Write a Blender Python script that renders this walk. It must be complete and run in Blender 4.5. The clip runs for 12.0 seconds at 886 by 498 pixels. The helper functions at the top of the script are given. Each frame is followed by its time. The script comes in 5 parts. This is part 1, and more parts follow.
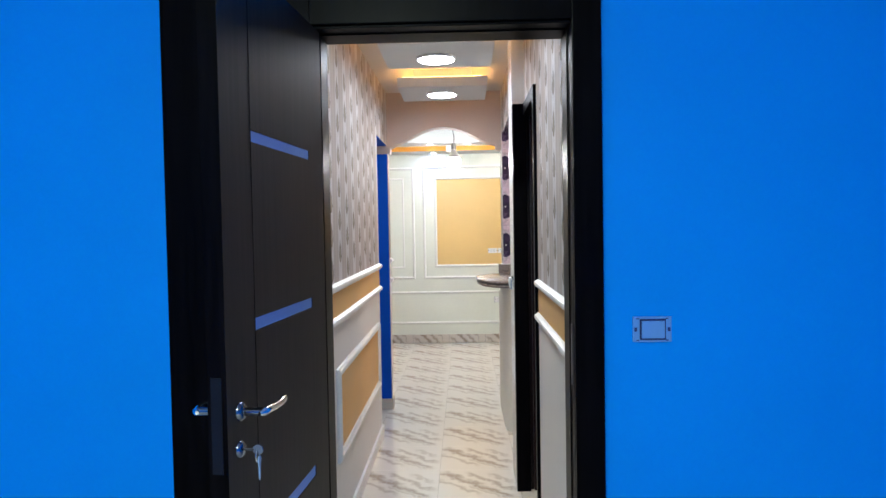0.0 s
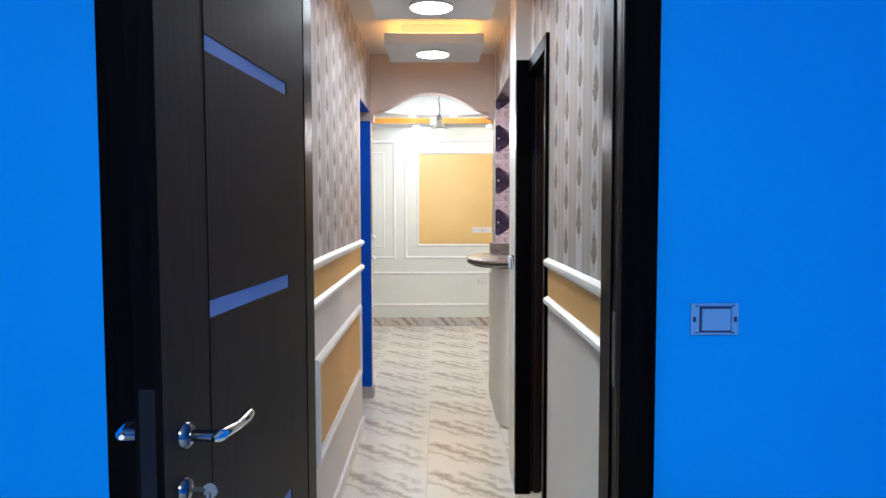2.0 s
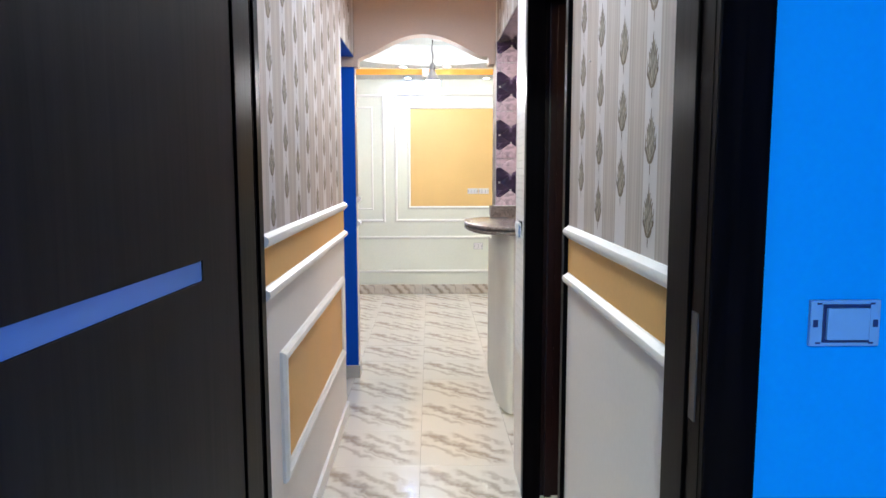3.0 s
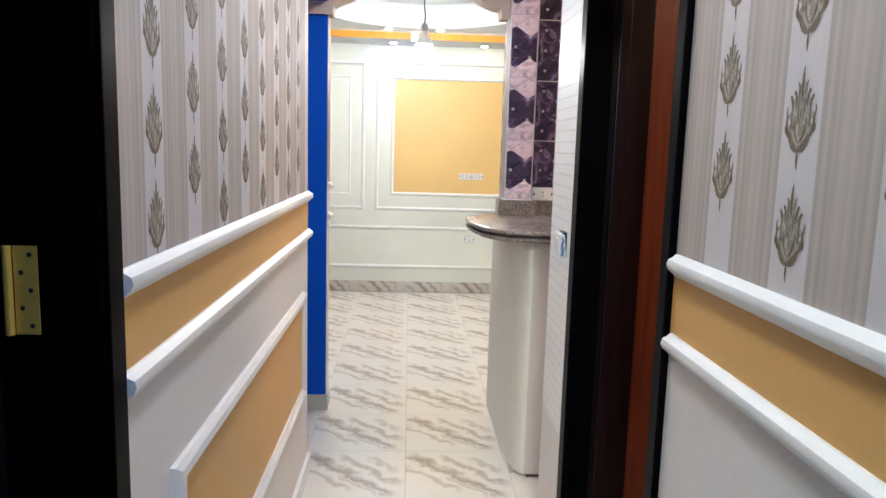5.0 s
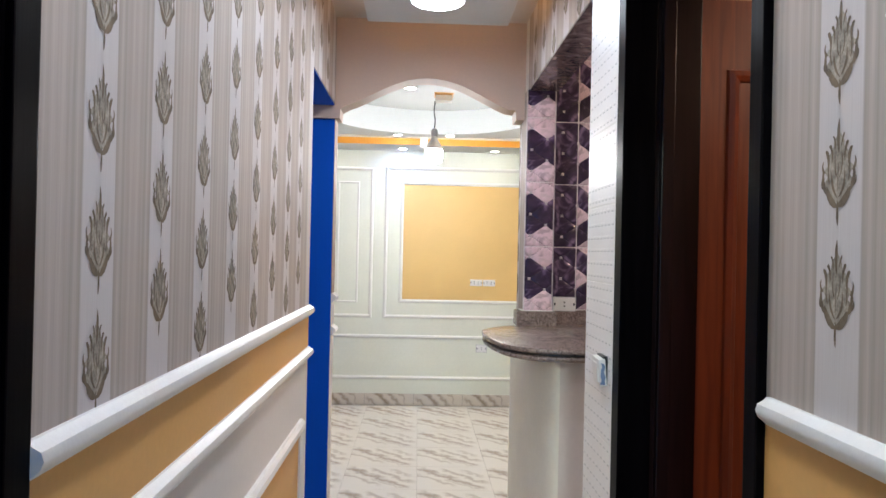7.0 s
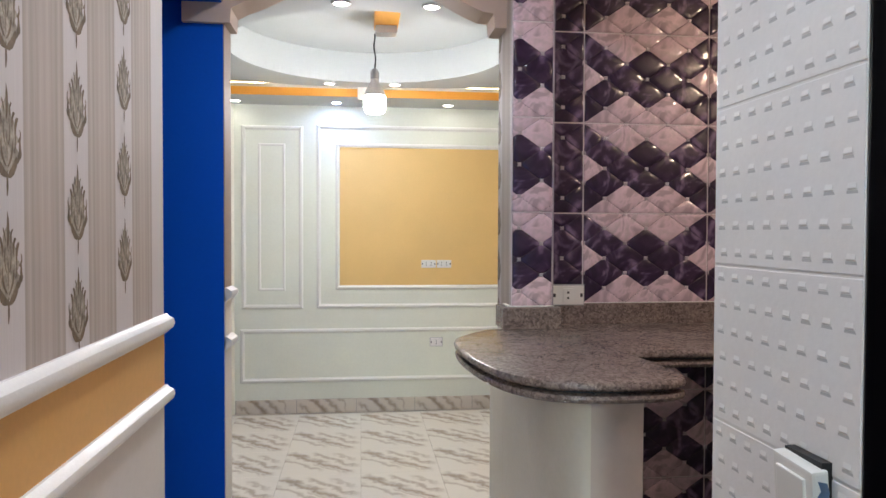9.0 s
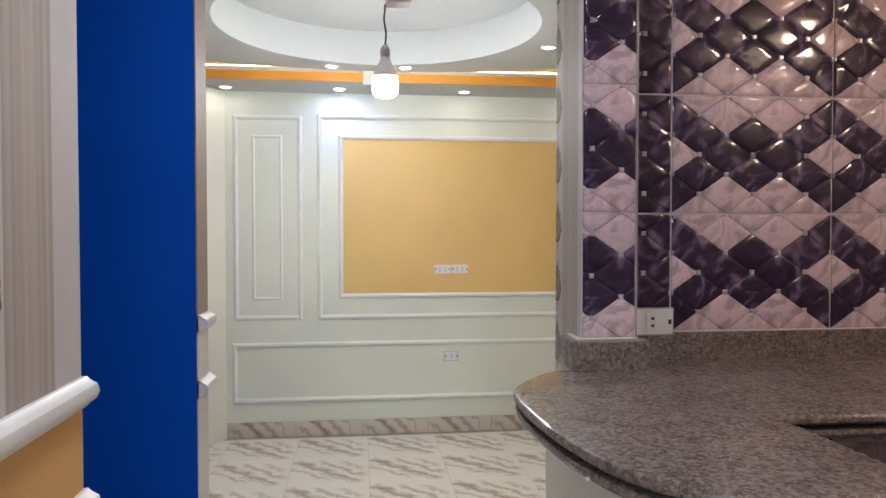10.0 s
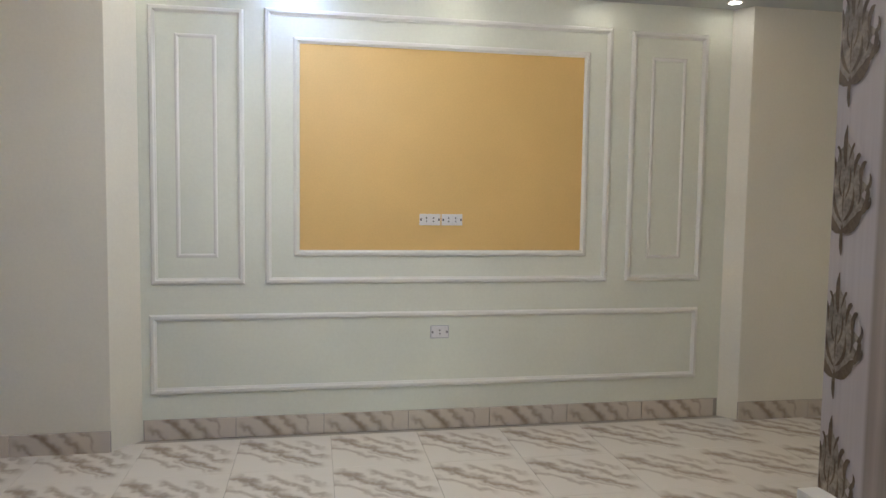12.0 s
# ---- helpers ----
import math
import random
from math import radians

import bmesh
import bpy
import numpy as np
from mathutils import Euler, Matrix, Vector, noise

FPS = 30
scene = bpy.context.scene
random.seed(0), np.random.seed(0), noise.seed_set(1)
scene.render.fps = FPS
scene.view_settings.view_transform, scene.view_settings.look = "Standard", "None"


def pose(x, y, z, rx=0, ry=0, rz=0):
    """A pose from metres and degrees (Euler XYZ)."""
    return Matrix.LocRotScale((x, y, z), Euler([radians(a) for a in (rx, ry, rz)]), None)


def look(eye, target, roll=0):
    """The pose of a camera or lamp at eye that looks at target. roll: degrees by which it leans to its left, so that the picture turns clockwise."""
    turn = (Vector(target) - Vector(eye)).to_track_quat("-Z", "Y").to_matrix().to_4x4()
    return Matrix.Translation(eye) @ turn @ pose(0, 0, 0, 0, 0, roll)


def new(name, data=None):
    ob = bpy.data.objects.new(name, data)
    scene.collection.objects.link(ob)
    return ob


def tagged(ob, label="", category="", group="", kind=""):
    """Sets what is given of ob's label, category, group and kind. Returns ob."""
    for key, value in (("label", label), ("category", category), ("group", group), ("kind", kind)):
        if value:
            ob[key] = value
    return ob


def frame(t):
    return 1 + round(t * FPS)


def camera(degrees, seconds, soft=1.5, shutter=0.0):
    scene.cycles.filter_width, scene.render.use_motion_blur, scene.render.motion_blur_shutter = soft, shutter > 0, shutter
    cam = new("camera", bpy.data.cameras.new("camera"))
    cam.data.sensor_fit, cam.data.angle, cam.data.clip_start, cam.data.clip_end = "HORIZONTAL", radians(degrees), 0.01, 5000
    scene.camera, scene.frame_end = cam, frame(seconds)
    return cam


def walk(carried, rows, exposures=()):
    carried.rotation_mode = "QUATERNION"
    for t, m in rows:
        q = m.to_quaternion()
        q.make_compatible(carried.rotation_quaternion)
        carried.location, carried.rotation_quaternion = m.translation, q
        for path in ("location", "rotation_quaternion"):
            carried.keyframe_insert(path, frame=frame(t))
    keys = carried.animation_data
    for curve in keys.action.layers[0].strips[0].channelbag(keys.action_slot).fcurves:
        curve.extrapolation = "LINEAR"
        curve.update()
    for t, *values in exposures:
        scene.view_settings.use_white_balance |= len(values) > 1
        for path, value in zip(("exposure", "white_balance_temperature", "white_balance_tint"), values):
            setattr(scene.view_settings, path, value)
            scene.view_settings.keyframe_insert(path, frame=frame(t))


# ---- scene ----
cam = camera(64.0, 12.0)
PATH = [
    (0, (0.052, 0.111, 1.461), (-0.006, 2.109, 1.394), -1.0),
    (0.5, (0.049, 0.105, 1.463), (-0.031, 2.102, 1.391), -0.9),
    (1, (0.05, 0.13, 1.448), (-0.036, 2.127, 1.369), -0.6),
    (1.5, (-0.013, 0.32, 1.449), (-0.082, 2.316, 1.358), -0.1),
    (2, (-0.05, 0.544, 1.411), (-0.036, 2.541, 1.292), -0.1),
    (2.5, (-0.032, 0.842, 1.419), (0.019, 2.836, 1.274), -0.0),
    (3, (-0.059, 1.098, 1.393), (-0.023, 3.084, 1.165), -0.1),
    (3.5, (-0.078, 1.372, 1.413), (-0.009, 3.354, 1.158), 0.2),
    (3.7, (-0.069, 1.471, 1.387), (0.009, 3.452, 1.125), 0.4),
    (5.3, (-0.127, 2.134, 1.395), (-0.028, 4.112, 1.116), 1.8),
    (5.5, (-0.124, 2.143, 1.4), (-0.027, 4.124, 1.144), 1.8),
    (6, (-0.127, 2.185, 1.425), (-0.044, 4.183, 1.407), 1.6),
    (6.5, (-0.145, 2.233, 1.416), (-0.069, 4.232, 1.427), 1.4),
    (8.3, (-0.089, 2.989, 1.4), (-0.02, 4.988, 1.381), 1.0),
    (8.5, (-0.137, 3.109, 1.393), (0.038, 5.101, 1.363), 1.2),
    (9, (-0.113, 3.427, 1.384), (0.118, 5.413, 1.336), 0.2),
    (9.5, (-0.118, 3.7, 1.391), (0.086, 5.689, 1.345), 0.0),
    (10, (-0.157, 4.003, 1.405), (0.075, 5.989, 1.353), -0.0),
    (10.5, (-0.17, 4.313, 1.399), (0.099, 6.295, 1.371), -0.3),
    (11, (-0.168, 4.599, 1.432), (0.091, 6.583, 1.414), -0.7),
    (11.5, (-0.176, 4.892, 1.421), (0.092, 6.873, 1.361), 0.4),
    (12, (-0.190, 5.152, 1.252), (0.164, 7.115, 1.109), 0.8),
]
walk(cam, [(t, look(eye, target, roll)) for t, eye, target, roll in PATH],
     [(0, 0.44), (2.0, 0.50), (3.0, 0.68), (3.7, 0.80), (5.5, 0.58), (6.5, 0.46), (8.5, 0.30), (9.5, 0.02), (10.5, -0.03), (11.2, -0.06), (12, -0.28)])
# room to room: a blue room, a narrow corridor, a kitchen opening and a hall beyond an arch

# ---- light and world ----
world = bpy.data.worlds.new("world")
world.use_nodes = True
world.node_tree.nodes["Background"].inputs[0].default_value = (0.5, 0.55, 0.6, 1)
world.node_tree.nodes["Background"].inputs[1].default_value = 0.02
scene.world = world

LED_WHITE = (1.0, 0.95, 0.88)
LED_COOL = (0.95, 0.94, 0.97)
LED_AMBER = (1.0, 0.52, 0.16)
LED_WARM = (1.0, 0.74, 0.56)
POWER = {"panel": 53.0, "cove": 10.0, "hall_bulb": 282.0, "spot": 32.0, "hall_cove": 44.0, "kitchen": 86.0, "bath": 70.0, "blue_room": 272.0}


# ---- materials ----
def nodes_of(name):
    m = bpy.data.materials.new(name)
    m.use_nodes = True
    return m, m.node_tree.nodes, m.node_tree.links, m.node_tree.nodes["Principled BSDF"]


def add(nodes, kind, **values):
    n = nodes.new(kind)
    for key, value in values.items():
        n.inputs[key].default_value = value
    return n


def ramp(nodes, stops, mode="LINEAR"):
    n = nodes.new("ShaderNodeValToRGB")
    n.color_ramp.interpolation = mode
    while len(n.color_ramp.elements) < len(stops):
        n.color_ramp.elements.new(0.5)
    for e, (pos, col) in zip(n.color_ramp.elements, stops):
        e.position, e.color = pos, (*col, 1)
    return n


def shade(c, k):
    return tuple(min(1.0, v * k) for v in c)


def paint(name, color, rough=0.5, vary=0.08, grain=60.0, blotch=3.0, bump=0.05, metal=0.0, coat=0.0, spec=0.5):
    """A surface with fine grain and large soft blotches."""
    m, n, l, b = nodes_of(name)
    tc = n.new("ShaderNodeTexCoord")
    big = add(n, "ShaderNodeTexNoise", Scale=blotch, Detail=4.0)
    fine = add(n, "ShaderNodeTexNoise", Scale=grain, Detail=6.0)
    l.new(tc.outputs["Object"], big.inputs["Vector"])
    l.new(tc.outputs["Object"], fine.inputs["Vector"])
    r = ramp(n, [(0.3, shade(color, 1 - vary)), (0.7, shade(color, 1 + vary))])
    mix = n.new("ShaderNodeMath")
    mix.operation = "MULTIPLY_ADD"
    mix.inputs[1].default_value = 0.35
    l.new(fine.outputs["Fac"], mix.inputs[0])
    half = n.new("ShaderNodeMath")
    half.operation = "MULTIPLY"
    half.inputs[1].default_value = 0.65
    l.new(big.outputs["Fac"], half.inputs[0])
    l.new(half.outputs[0], mix.inputs[2])
    l.new(mix.outputs[0], r.inputs[0])
    l.new(r.outputs[0], b.inputs["Base Color"])
    rr = n.new("ShaderNodeMapRange")
    rr.inputs["To Min"].default_value = max(0.02, rough - 0.08)
    rr.inputs["To Max"].default_value = min(1.0, rough + 0.1)
    l.new(big.outputs["Fac"], rr.inputs["Value"])
    l.new(rr.outputs[0], b.inputs["Roughness"])
    b.inputs["Metallic"].default_value = metal
    b.inputs["Coat Weight"].default_value = coat
    b.inputs["Specular IOR Level"].default_value = spec
    if bump:
        bp = n.new("ShaderNodeBump")
        bp.inputs["Strength"].default_value = bump
        bp.inputs["Distance"].default_value = 0.004
        l.new(fine.outputs["Fac"], bp.inputs["Height"])
        l.new(bp.outputs[0], b.inputs["Normal"])
    return m


def glow(name, color, strength):
    m, n, l, b = nodes_of(name)
    e = n.new("ShaderNodeEmission")
    e.inputs[0].default_value = (*color, 1)
    e.inputs[1].default_value = strength
    l.new(e.outputs[0], n["Material Output"].inputs[0])
    return m


def wood(name, dark, light, rough=0.35, along="Z", scale=1.0, coat=0.2, spec=0.5):
    m, n, l, b = nodes_of(name)
    tc = n.new("ShaderNodeTexCoord")
    mp = n.new("ShaderNodeMapping")
    mp.inputs["Scale"].default_value = (60 * scale, 60 * scale, 3 * scale) if along == "Z" else (3 * scale, 60 * scale, 60 * scale)
    l.new(tc.outputs["Object"], mp.inputs[0])
    t = add(n, "ShaderNodeTexNoise", Scale=1.0, Detail=8.0, Distortion=0.6)
    l.new(mp.outputs[0], t.inputs["Vector"])
    r = ramp(n, [(0.35, dark), (0.65, light)])
    l.new(t.outputs["Fac"], r.inputs[0])
    l.new(r.outputs[0], b.inputs["Base Color"])
    b.inputs["Roughness"].default_value = rough
    b.inputs["Coat Weight"].default_value = coat
    b.inputs["Specular IOR Level"].default_value = spec
    bp = n.new("ShaderNodeBump")
    bp.inputs["Strength"].default_value = 0.12
    bp.inputs["Distance"].default_value = 0.002
    l.new(t.outputs["Fac"], bp.inputs["Height"])
    l.new(bp.outputs[0], b.inputs["Normal"])
    return m


def wallpaper_material(name, period, offset):
    """Vertical stripes in taupe and cream that repeat along y, with a woven grain."""
    m, n, l, b = nodes_of(name)
    tc = n.new("ShaderNodeTexCoord")
    sep = n.new("ShaderNodeSeparateXYZ")
    l.new(tc.outputs["Object"], sep.inputs[0])
    a = n.new("ShaderNodeMath")
    a.operation = "MULTIPLY_ADD"
    a.inputs[1].default_value, a.inputs[2].default_value = 1 / period, -offset / period + 0.5 + 20
    l.new(sep.outputs["Y"], a.inputs[0])
    f = n.new("ShaderNodeMath")
    f.operation = "FRACT"
    l.new(a.outputs[0], f.inputs[0])
    cream, taupe, dust, pale, olive = (0.61, 0.565, 0.56), (0.435, 0.37, 0.33), (0.465, 0.40, 0.36), (0.505, 0.44, 0.40), (0.395, 0.345, 0.305)
    r = ramp(n, [(0.0, dust), (0.05, pale), (0.10, taupe), (0.135, dust), (0.17, olive), (0.2145, pale), (0.245, taupe), (0.275, olive), (0.295, cream),
                 (0.70, cream), (0.712, olive), (0.74, taupe), (0.775, pale), (0.82, olive), (0.85, dust), (0.90, taupe), (0.945, pale), (0.98, dust)])
    l.new(f.outputs[0], r.inputs[0])
    mp = n.new("ShaderNodeMapping")
    mp.inputs["Scale"].default_value = (300, 300, 8)
    l.new(tc.outputs["Object"], mp.inputs[0])
    t = add(n, "ShaderNodeTexNoise", Scale=1.0, Detail=5.0)
    l.new(mp.outputs[0], t.inputs["Vector"])
    mx = n.new("ShaderNodeMix")
    mx.data_type, mx.blend_type = "RGBA", "OVERLAY"
    mx.inputs[0].default_value = 0.13
    l.new(r.outputs[0], mx.inputs[6])
    l.new(t.outputs["Fac"], mx.inputs[7])
    l.new(mx.outputs[2], b.inputs["Base Color"])
    b.inputs["Roughness"].default_value = 0.68
    b.inputs["Specular IOR Level"].default_value = 0.3
    bp = n.new("ShaderNodeBump")
    bp.inputs["Strength"].default_value = 0.15
    bp.inputs["Distance"].default_value = 0.002
    l.new(t.outputs["Fac"], bp.inputs["Height"])
    l.new(bp.outputs[0], b.inputs["Normal"])
    return m


def marble_material(name, base, vein, scale=1.0, rough=0.12):
    """Cream ceramic with wavy brown-grey strands printed across each tile; every tile carries the same print."""
    m, n, l, b = nodes_of(name)
    tc = n.new("ShaderNodeTexCoord")
    sep = n.new("ShaderNodeSeparateXYZ")
    l.new(tc.outputs["Object"], sep.inputs[0])

    def calc(op, a, c, e=None):
        q = n.new("ShaderNodeMath")
        q.operation = op
        for k, v in enumerate((a, c, e)):
            if v is None:
                continue
            if isinstance(v, (int, float)):
                q.inputs[k].default_value = v
            else:
                l.new(v, q.inputs[k])
        return q.outputs[0]

    def step(value, lo, hi):
        q = n.new("ShaderNodeMapRange")
        q.interpolation_type = "SMOOTHSTEP"
        q.inputs["From Min"].default_value, q.inputs["From Max"].default_value = lo, hi
        l.new(value, q.inputs["Value"])
        return q.outputs[0]
    x = calc("MULTIPLY", sep.outputs["X"], scale)
    y = calc("ADD", sep.outputs["Y"], sep.outputs["Z"])
    along = calc("MULTIPLY_ADD", x, 0.71, calc("MULTIPLY", y, -0.70))
    across = calc("MULTIPLY_ADD", x, 0.70, calc("MULTIPLY", y, 0.71))
    wave = add(n, "ShaderNodeTexNoise", Scale=10.0, Detail=2.0)
    rag = add(n, "ShaderNodeTexNoise", Scale=55.0, Detail=4.0)
    cloud = add(n, "ShaderNodeTexNoise", Scale=5.0, Detail=3.0)
    for t in (wave, rag, cloud):
        l.new(tc.outputs["Object"], t.inputs["Vector"])
    across = calc("ADD", across, calc("MULTIPLY_ADD", wave.outputs["Fac"], 0.14, -0.07))
    across = calc("ADD", across, calc("MULTIPLY_ADD", rag.outputs["Fac"], 0.016, -0.008))
    total = None
    for c, w, d0, d1, k in ((0.075, 0.036, -0.20, 0.25, 0.70), (-0.015, 0.044, -0.31, 0.30, 0.90), (-0.115, 0.030, -0.24, 0.14, 0.6), (0.150, 0.022, -0.10, 0.16, 0.5), (-0.060, 0.018, -0.05, 0.26, 0.5)):
        f = step(calc("ABSOLUTE", calc("SUBTRACT", across, c), 0.0), w, w * 0.02)
        f = calc("MULTIPLY", f, calc("MULTIPLY", step(along, d0, d0 + 0.07), step(along, d1, d1 - 0.09)))
        f = calc("MULTIPLY", f, k)
        total = f if total is None else calc("MAXIMUM", total, f)
    ragged = step(rag.outputs["Fac"], 0.28, 0.56)
    total = calc("MULTIPLY", total, calc("MULTIPLY_ADD", ragged, 0.3, 0.7))
    total = calc("ADD", total, calc("MULTIPLY", step(cloud.outputs["Fac"], 0.52, 0.75), 0.12))
    mx = n.new("ShaderNodeMix")
    mx.data_type = "RGBA"
    mx.inputs[6].default_value = (*base, 1)
    mx.inputs[7].default_value = (*vein, 1)
    l.new(total, mx.inputs[0])
    l.new(mx.outputs[2], b.inputs["Base Color"])
    b.inputs["Roughness"].default_value = rough
    b.inputs["Specular IOR Level"].default_value = 0.5
    return m


def granite_material(name):
    """Polished brown granite: dark, brown and tan crystals of a few millimetres with soft clouds over them."""
    m, n, l, b = nodes_of(name)
    tc = n.new("ShaderNodeTexCoord")
    wob = add(n, "ShaderNodeTexNoise", Scale=220.0, Detail=2.0)
    l.new(tc.outputs["Object"], wob.inputs["Vector"])
    mixv = n.new("ShaderNodeMix")
    mixv.data_type = "VECTOR"
    mixv.inputs[0].default_value = 0.012
    l.new(tc.outputs["Object"], mixv.inputs[4])
    l.new(wob.outputs["Color"], mixv.inputs[5])
    v = add(n, "ShaderNodeTexVoronoi", Scale=190.0)
    l.new(mixv.outputs[1], v.inputs["Vector"])
    bw = n.new("ShaderNodeSeparateColor")
    l.new(v.outputs["Color"], bw.inputs[0])
    cloud = add(n, "ShaderNodeTexNoise", Scale=14.0, Detail=5.0)
    l.new(tc.outputs["Object"], cloud.inputs["Vector"])
    s1 = n.new("ShaderNodeMath")
    s1.operation = "MULTIPLY_ADD"
    s1.inputs[1].default_value = 0.5
    l.new(cloud.outputs["Fac"], s1.inputs[0])
    s2 = n.new("ShaderNodeMath")
    s2.operation = "MULTIPLY"
    s2.inputs[1].default_value = 0.62
    l.new(bw.outputs[0], s2.inputs[0])
    l.new(s2.outputs[0], s1.inputs[2])
    r = ramp(n, [(0.22, (0.095, 0.075, 0.067)), (0.42, (0.155, 0.120, 0.108)), (0.62, (0.225, 0.175, 0.158)), (0.84, (0.30, 0.242, 0.220))])
    l.new(s1.outputs[0], r.inputs[0])
    l.new(r.outputs[0], b.inputs["Base Color"])
    b.inputs["Roughness"].default_value = 0.24
    return m


def gloss_tile_material(name, color, light, rough=0.08):
    """Glazed cushion tile with a cloudy print."""
    m, n, l, b = nodes_of(name)
    tc = n.new("ShaderNodeTexCoord")
    t = add(n, "ShaderNodeTexNoise", Scale=8.0, Detail=2.0, Distortion=2.4)
    l.new(tc.outputs["Object"], t.inputs["Vector"])
    r = ramp(n, [(0.40, color), (0.53, shade(color, 1.6)), (0.70, light)])
    l.new(t.outputs["Fac"], r.inputs[0])
    l.new(r.outputs[0], b.inputs["Base Color"])
    b.inputs["Roughness"].default_value = rough
    b.inputs["Coat Weight"].default_value = 0.15
    b.inputs["Coat Roughness"].default_value = 0.05
    return m


